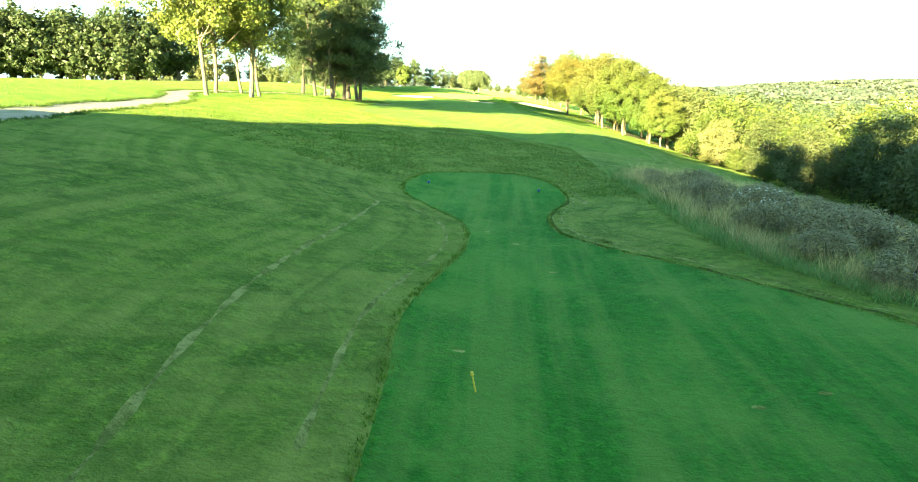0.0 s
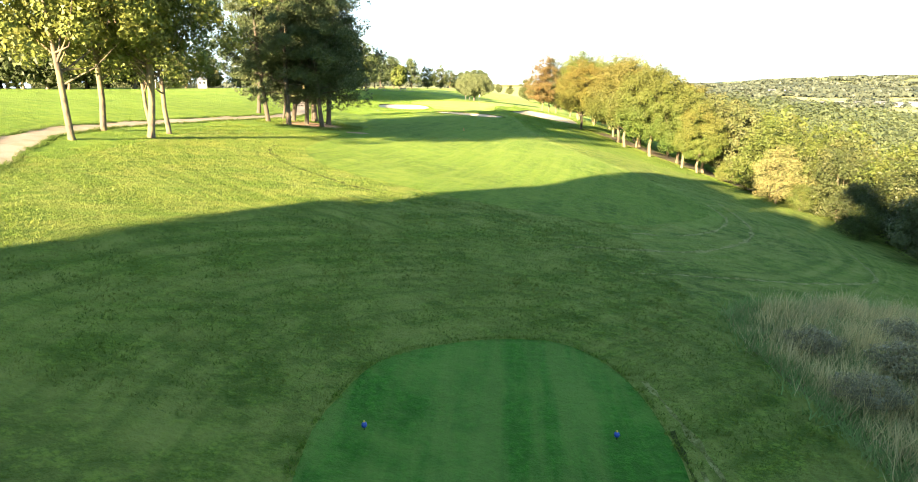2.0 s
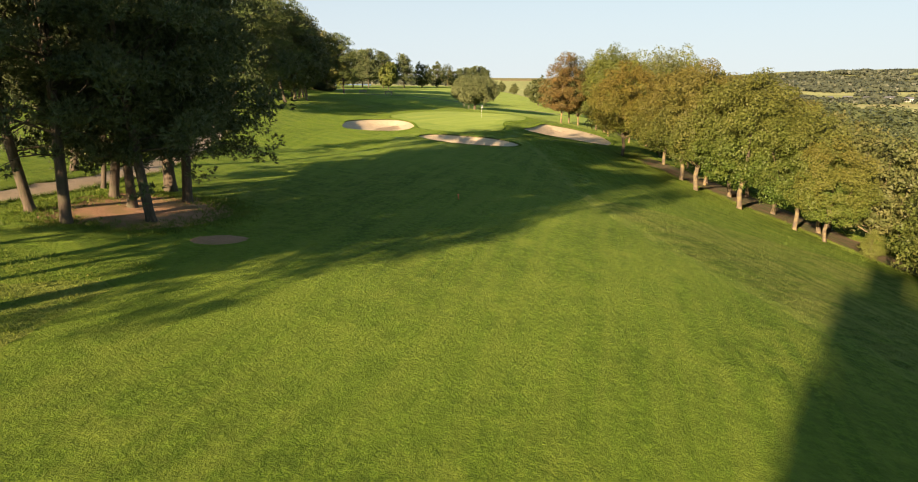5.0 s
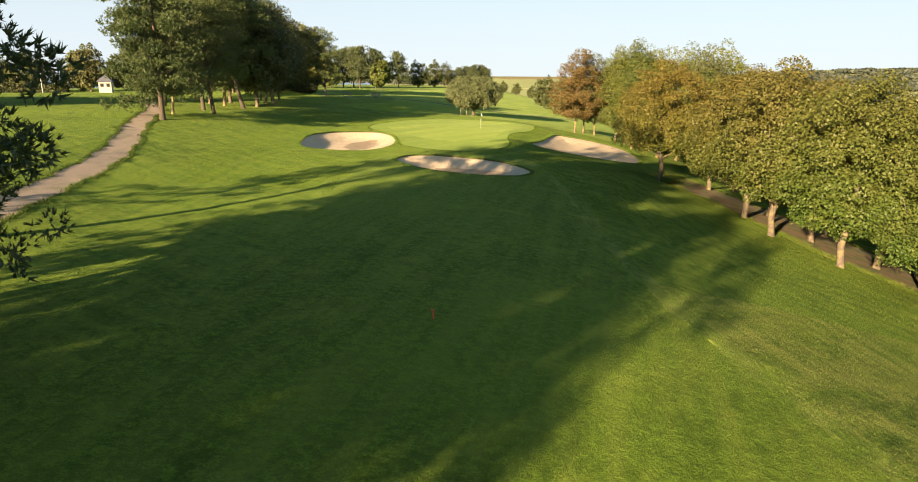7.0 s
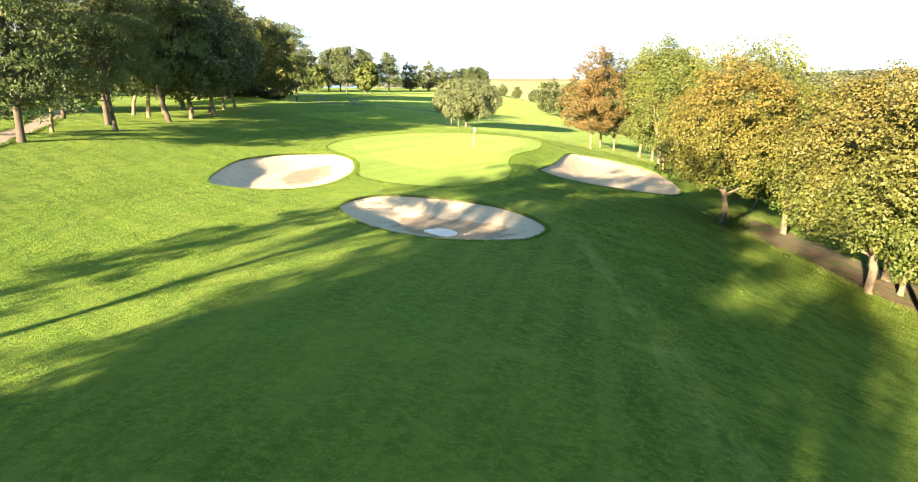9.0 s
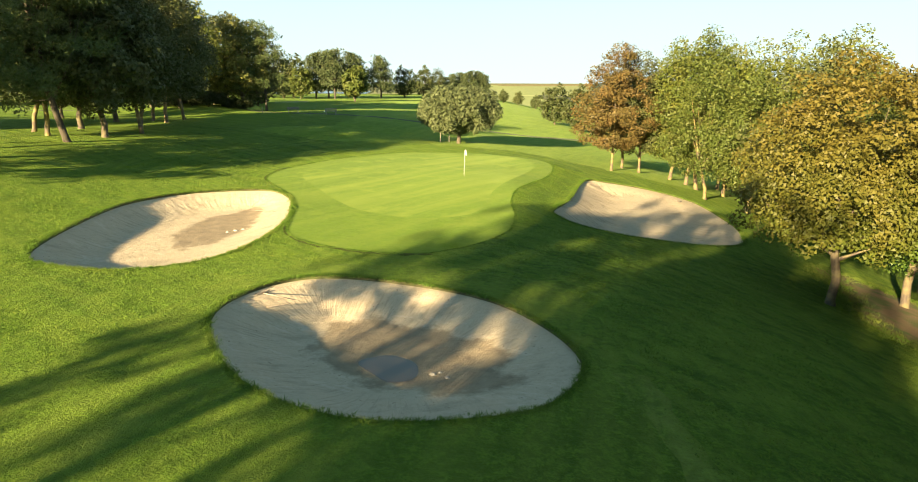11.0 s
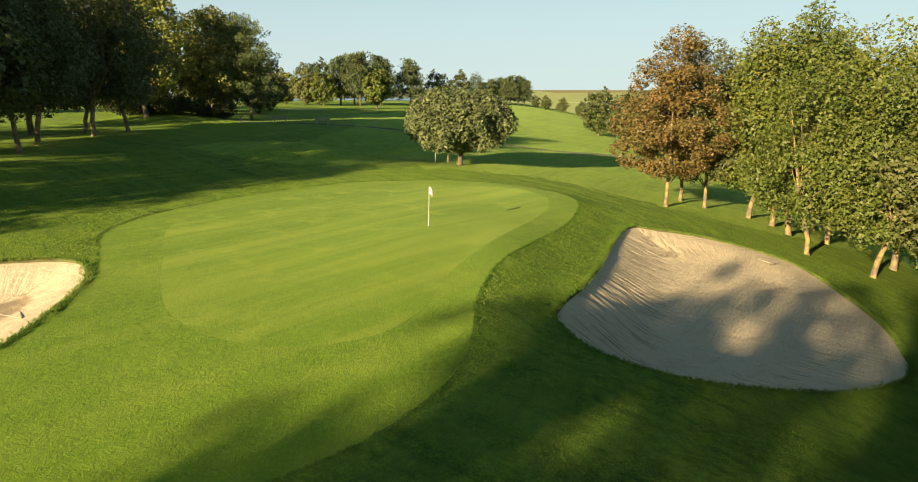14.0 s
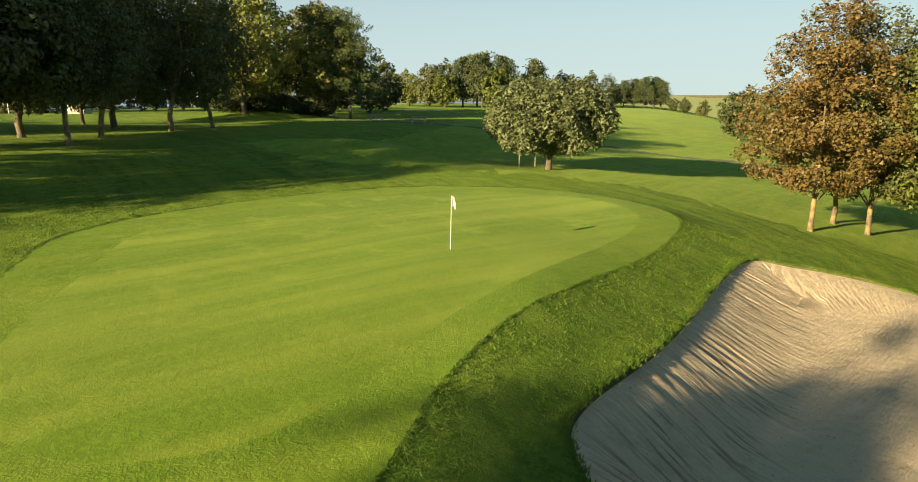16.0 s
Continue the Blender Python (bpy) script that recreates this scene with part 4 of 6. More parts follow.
def pine_tree(seed, height, width, clear, tufts, label, trunk_r=0.22, lean=0.5, needle=0.3, name="pine_tree", clumps_n=26, fat=1.0, low=0.6, dense_from=0.45, rays=5, broad=0.2, cone=0.62, snags=0):
    """A pine: rough stem, layered plates of needle tufts with gaps between them, and snags: thin low limbs that droop."""
    rng = np.random.default_rng(seed)
    clumps = []
    for i in range(clumps_n):
        u = (i + rng.random()) / clumps_n
        reach = width / 2 * (1 - cone * u ** 1.8) * rng.uniform(0.68, 1.05)
        if u < dense_from and rng.random() > low:
            continue
        a, drop = i * 2.4 + rng.normal(0, 0.35), rng.uniform(-0.2, 0.14)
        for r in (0.32, 0.5, 0.68, 0.85, 1.0) if u < 0.8 else (0.3, 0.6, 0.95):
            w = a + rng.normal(0, 0.2)
            at = np.array([reach * r * np.cos(w), reach * r * np.sin(w), clear + (height - clear) * u + drop * r * reach])
            for _ in range(3):
                o = at + rng.normal(0, 1, 3) * [0.42, 0.42, 0.2] * fat
                clumps.append((*o, fat * rng.uniform(0.28, 0.52), rng.uniform(0.6, 0.9)))
    bend = rng.normal(0, lean, 2)
    zs = np.array([-0.3, 0, 0.3, clear * 0.6, clear * 1.2, height * 0.6, height * 0.93])
    w = np.clip(zs, 0, None) / height
    path = np.stack([bend[0] * np.sin(w * 2.4), bend[1] * np.sin(w * 2.0), zs], 1)
    trunk = tube(path, trunk_r * np.array([1.4, 1.22, 1.02, 0.93, 0.85, 0.55, 0.1]), 9)
    branch = limbs(rng, path[5], clumps, clear * 0.8, trunk_r * 0.3, 22)
    for i in range(snags):
        z, a, out = clear * rng.uniform(0.6, 1.15), i * 2.4 + rng.normal(0, 0.4), rng.uniform(1.6, 3.2)
        way = np.array([math.cos(a), math.sin(a), 0])
        root = np.array([np.interp(z, zs, path[:, 0]), np.interp(z, zs, path[:, 1]), z])
        bow = root + way * out * 0.55 + [rng.normal(0, 0.15), rng.normal(0, 0.15), rng.uniform(-0.1, 0.25)]
        tip = root + way * out + [rng.normal(0, 0.3), rng.normal(0, 0.3), -rng.uniform(0.1, 0.7)]
        branch.append(tube([root, (root + bow) / 2 + [0, 0, 0.08], bow, tip], trunk_r * np.array([0.2, 0.15, 0.1, 0.04]), 5))
        for _ in range(5):
            clumps.append((*(tip + rng.normal(0, 1, 3) * [0.45, 0.45, 0.16]), rng.uniform(0.2, 0.36), rng.uniform(0.5, 0.8)))
    p, d = crown_points(rng, clumps, tufts, 0.5)
    # each tuft: needles raying from its point
    n, k = len(p), rays
    way = d[:, None] * 0.9 + rng.normal(0, 0.5, (n, k, 3)) + [0, 0, 0.4]
    way /= np.linalg.norm(way, axis=2)[:, :, None]
    side = np.cross(way, rng.normal(0, 1, (n, k, 3)))
    side /= np.linalg.norm(side, axis=2)[:, :, None]
    size = needle * rng.uniform(0.6, 1.2, (n, k, 1))
    o = p[:, None]
    v = np.stack([o - side * size * broad / 2, o + side * size * broad / 2, o + way * size], 2).reshape(-1, 3)
    crown = (v, np.arange(len(v)).reshape(-1, 3))
    return finish_tree(name, trunk, branch, crown, PINE_BARK, PINE_NEEDLE, label)


def dense_shrub(seed, height, width, count, leaf, label, name, material, upright=0.8, clumps_n=60, stem=0.12, bottom=0.5, category="shrub", fine=1.0, strand=1.0):
    """A rounded shrub, dense to near the ground, on a short stem."""
    rng = np.random.default_rng(seed)
    mid, half = (height + bottom) / 2, (height - bottom) / 2
    clumps = []
    for i in range(clumps_n):
        z, a = 1 - 2 * (i + rng.uniform(0.1, 0.9)) / clumps_n, i * 2.39996 + rng.normal(0, 0.3)
        q = math.sqrt(1 - z * z)
        k = rng.uniform(0.8, 0.97) if rng.random() < 0.75 else rng.uniform(0.5, 0.8)
        clumps.append((q * math.cos(a) * width / 2 * k, q * math.sin(a) * width / 2 * k, mid + z * half * k * (0.92 if z > 0 else 0.8), rng.uniform(0.09, 0.15) * width * fine, rng.uniform(0.8, 1.2) * strand))
    zs = np.array([-0.2, 0, 0.3, bottom + 0.5, mid, height * 0.8])
    path = np.stack([0.1 * np.sin(zs), 0.08 * zs, zs], 1)
    trunk = tube(path, stem * np.array([1.3, 1.2, 1.0, 0.9, 0.6, 0.1]), 8)
    branch = limbs(rng, path[4], clumps, bottom * 1.3, stem * 0.4, 6)
    p, d = crown_points(rng, clumps, count, 0.3)
    crown = leaves(rng, p, d, leaf, 1.9, upright, 0.7)
    return finish_tree(name, trunk, branch, crown, BARK, material, label, category)


def plant(tree, x, y, turn=0.0, size=1.0, tint=None, tall=None, sink=0.0, label="", group="", first=False):
    """Sets a tree, or a copy of it, on the ground, with its own tint."""
    m = pose(x, y, height_at(x, y) - sink, 0, 0, turn)
    ob = tree
    if first:
        tree.matrix_basis = m @ Matrix.Diagonal((size, size, tall or size, 1))
    else:
        ob = copy_thing(tree, m)
        ob.scale = (size, size, tall or size)
    if tint:
        for c in ob.children:
            if c.name.startswith("crown"):
                c.color = (*tint, 1)
    return tagged(ob, label, group=group)


OLIVE, GOLD, RUST, FRESH, DEEP, PALE = (0.98, 1.06, 0.8), (1.06, 1.04, 0.86), (1.4, 0.95, 0.7), (0.95, 1.15, 0.56), (0.68, 0.8, 0.58), (1.3, 1.42, 0.62)
BELT = (0.75, 0.86, 0.66)
maple = broadleaf_tree(11, 12.2, 9.8, 2.8, 48000, 0.123, 0.24, "tall broad maple with olive green leaves on the wood's edge", name="maple_tree", taper=0.12, clumpiness=1.5, material=MAPLE_LEAF)
maple_b = broadleaf_tree(12, 11.4, 9.4, 2.7, 46000, 0.123, 0.22, "broad maple with dense yellowing leaves on the wood's edge", name="maple_tree", taper=0.15, clumpiness=1.4, material=MAPLE_LEAF)
wood_tree = broadleaf_tree(18, 12.2, 9.2, 1.9, 14000, 0.225, 0.24, "tall broad tree with olive green leaves in the wood", name="wood_tree", clumpiness=1.2)
slim = broadleaf_tree(13, 13.2, 7.8, 2.2, 15000, 0.152, 0.17, "slender tree with light green leaves and a leaning pale stem", lean=1.0, name="slender_tree", bark=LICHEN_BARK, taper=0.35, ragged=0.25, tall=1.3)
rusty = broadleaf_tree(19, 12.6, 6.8, 2.1, 20000, 0.135, 0.14, "slender tree with airy rust brown leaves past the bunker", lean=0.9, name="slender_tree", bark=LICHEN_BARK, taper=0.4, ragged=0.25)
ash = broadleaf_tree(14, 13.5, 9.4, 3.2, 17000, 0.15, 0.165, "tall ash with airy light green leaves beside the path", name="ash_tree", ragged=0.3, clumpiness=0.8, lump=0.75, inner=0.35)
bushy = broadleaf_tree(15, 7.5, 7.0, 0.7, 13000, 0.14, 0.14, "low bushy tree with leaves almost to the ground", name="bushy_tree", ragged=0.25)
far_tree = broadleaf_tree(16, 11.0, 8.5, 1.3, 3300, 0.44, 0.25, "distant leafy tree across the course", name="leafy_tree", ragged=0.2)
pine = pine_tree(21, 13.5, 10.0, 2.9, 8600, "dark green pine with a reddish brown stem", 0.2, clumps_n=36, fat=1.2, low=0.85, dense_from=0.3, needle=0.22, rays=7, broad=0.3, snags=4)
low_pine = pine_tree(27, 13.2, 8.2, 1.3, 30000, "broad dark green pine branching low beside the gravel path", 0.24, 0.2, clumps_n=62, fat=1.0, low=1.0, dense_from=0.1, needle=0.15, rays=6, broad=0.3, cone=0.97)
front_pine = pine_tree(28, 12.8, 9.4, 1.9, 13000, "broad dark green pine at the head of the belt", 0.26, 0.2, clumps_n=48, fat=1.2, low=1.0, dense_from=0.1, needle=0.26, rays=6, broad=0.32, cone=0.5)
airy_pine = pine_tree(26, 13.6, 10.0, 4.0, 13500, "dark green pine with a bare lower stem and airy crown", 0.2, 0.6, clumps_n=34, fat=0.85, low=0.8, dense_from=0.3, needle=0.19, rays=7, broad=0.3, snags=8)
pine_b = pine_tree(22, 12.6, 9.0, 2.8, 8500, "dark green pine with a leaning stem", 0.2, 0.8, clumps_n=32, fat=1.12, low=0.85, dense_from=0.3, broad=0.27)
far_pine = pine_tree(23, 13.0, 10.0, 3.0, 3000, "distant dark green pine in the far grove", 0.25, 0.3, 0.6, "pine_tree", 36, 1.7, 1.0, broad=0.35)
open_pine = pine_tree(24, 12.3, 9.4, 4.4, 9500, "tall pine with a broad flat crown and thin lower limbs", 0.16, 0.5, clumps_n=42, fat=0.9, low=0.3, dense_from=0.52, cone=0.15)
sparse_pine = pine_tree(25, 13.8, 9.6, 2.4, 5000, "thin pine with a sparse open crown beside the path", 0.12, 0.5, clumps_n=62, fat=0.5, low=0.8, dense_from=0.6)
shade_tree = broadleaf_tree(17, 12.6, 9.4, 2.6, 4500, 0.75, 0.3, "tall broad tree with olive green leaves behind the tee", name="broad_tree", clumpiness=0.6, ragged=0.3, inner=0.35, lump=0.85)

# wood along the fairway's low side: x, y, turn, size, tint, kind
for i, (tree, x, y, turn, size, tint) in enumerate((
        (maple, 26.4, 103.2, 10, 0.98, (0.95, 1.12, 0.7)), (maple_b, 24.2, 108.2, 80, 1.02, (1.08, 1.05, 0.74)), (maple, 24.6, 113.6, 150, 0.95, (1.08, 1.02, 0.72)), (maple_b, 20.9, 124.0, 200, 0.92, (1.3, 1.1, 0.66)),
        (maple_b, 28.8, 111.2, 40, 1.0, OLIVE), (maple, 31.6, 107.4, 230, 0.95, (1.08, 1.08, 0.75)), (maple_b, 29.6, 99.4, 300, 0.86, (0.95, 1.15, 0.75)), (slim, 28.0, 116.0, 20, 0.9, OLIVE),
        (wood_tree, 36.3, 99.5, 120, 0.85, OLIVE), (wood_tree, 33.6, 102.8, 10, 0.85, OLIVE), (wood_tree, 33.5, 117.5, 70, 1.0, OLIVE), (wood_tree, 29.5, 119.5, 260, 1.02, OLIVE),
        (maple, 27.2, 128.0, 310, 0.9, FRESH), (slim, 32.5, 134.0, 190, 1.0, OLIVE), (wood_tree, 38.5, 109.5, 90, 0.95, OLIVE), (wood_tree, 40.5, 101.0, 0, 0.85, FRESH), (maple_b, 30.4, 96.2, 55, 0.7, (1.2, 1.25, 0.8)))):
    plant(tree, x, y, turn, size, tint, group="trees of the fairway wood", first=i in (0, 1, 7, 8))
plant(wood_tree, -41.0, 170.5, 15, 0.75, DEEP, label="low dark tree between the paths", group="trees beyond the path")
# the slender trees past the far bunker
for i, (tree, x, y, turn, size, tint) in enumerate((
        (rusty, 18.6, 157.6, 30, 0.95, RUST), (rusty, 20.6, 161.6, 100, 0.98, RUST), (rusty, 22.0, 160.3, 200, 0.95, OLIVE), (slim, 25.2, 160.6, 10, 1.0, PALE), (slim, 26.5, 159.6, 70, 1.05, PALE),
        (slim, 26.6, 157.0, 160, 1.1, FRESH), (slim, 25.3, 151.2, 250, 0.85, FRESH), (slim, 29.8, 158.4, 300, 1.1, PALE), (slim, 28.3, 149.7, 340, 0.9, FRESH),
        (slim, 31.8, 165.0, 20, 1.1, PALE), (slim, 33.0, 156.0, 70, 1.2, PALE), (slim, 32.0, 146.0, 130, 1.15, OLIVE), (slim, 36.5, 152.0, 30, 1.3, PALE), (slim, 30.0, 139.0, 40, 0.9, FRESH))):
    plant(tree, x, y, turn, size * 1.03, tint, size * (0.92 if tree is rusty else 1.0), group="trees past the bunker", first=i == 0)
# bushy growth by the rough, low on the slope
for i, (x, y, turn, size, tint) in enumerate((
        (37.0, 90.5, 0, 1.15, FRESH), (35.2, 86.4, 60, 1.1, FRESH), (37.5, 77.5, 90, 0.9, DEEP), (32.6, 66.7, 200, 0.55, DEEP), (36.2, 65.6, 20, 0.9, DEEP), (32.2, 57.6, 130, 0.8, OLIVE), (39.5, 72.0, 10, 1.1, FRESH),
        (41.0, 83.0, 240, 1.1, OLIVE), (37.0, 53.0, 45, 1.1, DEEP), (41.5, 60.0, 77, 1.4, FRESH), (43.0, 91.0, 15, 1.2, FRESH), (36.5, 46.0, 310, 1.2, OLIVE), (39.0, 41.0, 30, 1.4, FRESH), (30.8, 63.0, 75, 0.35, FRESH), (33.8, 77.5, 40, 0.35, FRESH))):
    plant(bushy, x, y, turn, size, [0.9 * c for c in tint], group="bushes below the fairway", first=i == 0)
plant(bushy, 32.4, 79.6, 280, 0.72, (1.75, 1.6, 1.35), label="small tree with thin pale faded leaves on the slope", group="bushes below the fairway")
plant(bushy, 32.6, 93.6, 150, 0.3, (1.25, 1.4, 0.7), label="low yellow-green shrub at the foot of a maple", group="bushes below the fairway")
# ashes and pines by the path
for i, (x, y, turn, size, tint) in enumerate(((-18.5, 48.1, 0, 1.0, PALE), (-16.4, 52.0, 130, 1.2, PALE), (-19.6, 53.1, 60, 1.05, PALE), (-16.6, 54.7, 250, 0.88, FRESH), (-19.0, 57.5, 300, 0.8, FRESH))):
    plant(ash, x, y, turn, size, tint, group="ashes by the path", first=i == 0)
for i, (tree, x, y, turn, size) in enumerate(((airy_pine, -13.3, 69.5, 0, 1.0), (airy_pine, -15.3, 70.6, 140, 0.95), (pine, -10.9, 71.0, 150, 0.95), (pine, -11.2, 75.2, 245, 1.08), (airy_pine, -14.2, 74.6, 260, 1.0), (pine_b, -12.7, 73.2, 310, 0.95), (open_pine, -18.8, 79.6, 100, 1.22), (low_pine, -12.9, 77.4, 30, 1.2), (sparse_pine, -15.5, 76.2, 70, 0.92), (sparse_pine, -19.9, 85.9, 200, 0.6))):
    plant(tree, x, y, turn, size, group="pines by the path", first=i in (0, 2, 5, 6, 7, 8))
# belt of trees beyond the path
for tree, x, y, turn, size, tint in (
        (front_pine, -25.6, 124.0, 200, 1.0, (0.85, 0.95, 0.75)), (slim, -27.2, 129.9, 10, 0.85, DEEP), (pine, -24.4, 133.6, 120, 1.0, (1.2, 1.25, 1.0)), (pine, -26.8, 137.0, 60, 1.1, (1.2, 1.25, 1.0)), (pine_b, -24.5, 143.6, 200, 1.2, (1.2, 1.25, 1.0)), (slim, -28.0, 147.0, 0, 1.15, BELT),
        (wood_tree, -24.2, 148.2, 290, 1.05, BELT), (slim, -25.8, 157.4, 40, 1.15, BELT), (wood_tree, -30.0, 155.0, 100, 1.05, BELT), (slim, -27.1, 165.8, 150, 1.15, BELT), (wood_tree, -32.0, 165.0, 30, 1.1, BELT), (slim, -27.8, 172.0, 220, 1.1, BELT),
        # tints above 1.5 put sunlight on the crown into its colour
        (wood_tree, -34.0, 186.0, 80, 1.25, (1.7, 1.8, 0.9)), (wood_tree, -28.5, 195.0, 170, 1.1, (1.6, 1.6, 0.9)), (pine, -24.5, 193.5, 30, 0.9, (1.2, 1.25, 1.0)), (wood_tree, -40.0, 195.0, 0, 1.2, FRESH), (pine_b, -33.0, 141.0, 15, 1.1, (1.2, 1.25, 1.0)),
        (slim, -31.0, 150.0, 70, 1.1, BELT), (slim, -30.0, 169.0, 110, 1.05, BELT), (slim, -23.4, 152.6, 190, 1.0, BELT), (wood_tree, -32.5, 200.0, 45, 1.2, BELT), (wood_tree, -46.0, 203.0, 145, 1.1, BELT)):
    plant(tree, x, y, turn, size, tint, group="trees beyond the path", first=tree is front_pine)
# wood across the neighbouring hole
rng = random.Random(4)
for i in range(13):
    x, y = -100 + i * 3.6, 116 + rng.uniform(-4, 6) + i * 0.5
    plant(far_tree, x, y, rng.uniform(0, 360), rng.uniform(0.95, 1.2), (0.45, 0.58, 0.42), group="trees across the neighbouring hole", first=i == 0)
    plant(far_tree, x + 2.0, y + 7.5, rng.uniform(0, 360), rng.uniform(1.0, 1.3), (0.45, 0.58, 0.42), group="trees across the neighbouring hole")
# far grove beyond the green
for x, y, size, tint, tree in ((-53, 288, 0.85, PALE, far_tree), (-46, 284, 0.95, OLIVE, far_tree), (-40, 279, 0.8, FRESH, far_tree), (-37, 285, 0.95, None, far_pine), (-31, 282, 1.0, None, far_pine), (-26, 284, 0.95, None, far_pine), (-19, 290, 0.9, None, far_pine), (-13, 300, 0.85, DEEP, far_tree),
                               (-8, 320, 0.9, DEEP, far_tree), (-62, 300, 0.9, OLIVE, far_tree), (-45, 292, 1.1, DEEP, far_tree), (1.5, 330, 0.6, None, far_pine), (4.5, 333, 0.65, None, far_pine), (7.5, 331, 0.7, None, far_pine), (10.5, 334, 0.72, None, far_pine), (12.5, 333, 0.65, None, far_pine), (-4, 336, 0.75, DEEP, slim),
                               (19, 320, 0.4, DEEP, far_tree), (24, 318, 0.42, OLIVE, far_tree), (29, 312, 0.4, DEEP, far_tree), (16, 326, 0.3, DEEP, far_tree), (23, 226, 0.7, DEEP, far_tree), (26.5, 219, 0.75, DEEP, far_tree), (31, 212, 0.8, OLIVE, far_tree), (-2, 345, 0.7, DEEP, far_tree)):
    plant(tree, x, y, rng.uniform(0, 360), size, tint, group="far grove beyond the green")
# tall trees behind the tee, whose shade lies over it
for x, y, size, tall in ((-13.8, -10.0, 1.0, 1.5), (-15.6, -7.4, 1.1, 1.2), (-24.0, -0.4, 1.08, 1.25), (-25.5, -13.0, 1.2, 1.2), (-19.0, -24.0, 1.3, 1.3), (-10.0, -20.0, 1.25, 1.85), (-6.0, -32.0, 1.5, 1.7), (-14.0, -38.0, 1.4, 1.5), (0.0, -45.0, 1.5, 1.75), (3.0, -34.0, 1.5, 1.7), (10.0, -52.0, 1.5, 1.7), (-27.0, -34.0, 1.2, 1.2),
                         (-4.0, -60.0, 1.4, 1.7), (16.0, -40.0, 1.5, 1.7), (-20.0, -52.0, 1.3, 1.3), (-5.0, -18.0, 1.2, 1.6)):
    plant(shade_tree, x, y, rng.uniform(0, 360), size, OLIVE, tall, group="trees behind the tee")
plant(shade_tree, -22.0, 0.5, 40, 1.02, OLIVE, 1.45, group="trees behind the tee", first=True)
plant(shade_tree, -18.6, -2.2, 130, 1.1, OLIVE, 1.25, group="trees behind the tee")
# the round tree behind the green
round_tree = dense_shrub(31, 5.8, 8.3, 50000, 0.14, "round pale green tree with dense upright leaves behind the green", "round_tree", SILVER_LEAF, 0.9, 260, 0.2, 0.95, "tree", 0.6, 1.25)
plant(round_tree, 4.0, 164.6, 0, 1.0, first=True)
cone_tree = dense_shrub(32, 8.5, 6.0, 4500, 0.45, "conical light green tree before the far grove", "cone_tree", BROADLEAF, 0.6, 60, 0.2, 0.4, "tree")
plant(cone_tree, -21.0, 254.0, 0, 1.0, FRESH, first=True)
far_pine.matrix_basis = pose(-34.0, 288.0, height_at(-34.0, 288.0))


# more trees: behind the hut, across the neighbouring hole, and in the valley
for i in range(13):
    x, y = -118 + i * 3.6, 208 + rng.uniform(-6, 10)
    plant(far_tree, x, y, rng.uniform(0, 360), rng.uniform(0.6, 0.95), rng.choice((PALE, DEEP, GOLD, OLIVE)), group="trees behind the hut")
for x, y, size, tint in ((44, 70, 0.95, FRESH), (47, 80, 1.0, OLIVE), (46, 92, 1.0, FRESH), (44, 101, 0.95, OLIVE), (48, 110, 1.0, FRESH), (45, 120, 1.0, OLIVE), (41, 127, 1.0, FRESH), (46, 58, 0.9, FRESH), (52, 66, 1.0, OLIVE), (53, 84, 1.0, PALE),
                         (43, 47, 0.85, OLIVE), (49, 48, 0.9, FRESH), (54, 55, 1.0, PALE), (41, 137, 1.0, PALE), (37, 147, 0.95, FRESH), (38, 158, 0.95, PALE), (36, 168, 0.95, OLIVE)):
    plant(far_tree, x, y, rng.uniform(0, 360), size * (0.82 if y < 95 else 0.9), [0.85 * c for c in tint], group="trees down the slope")


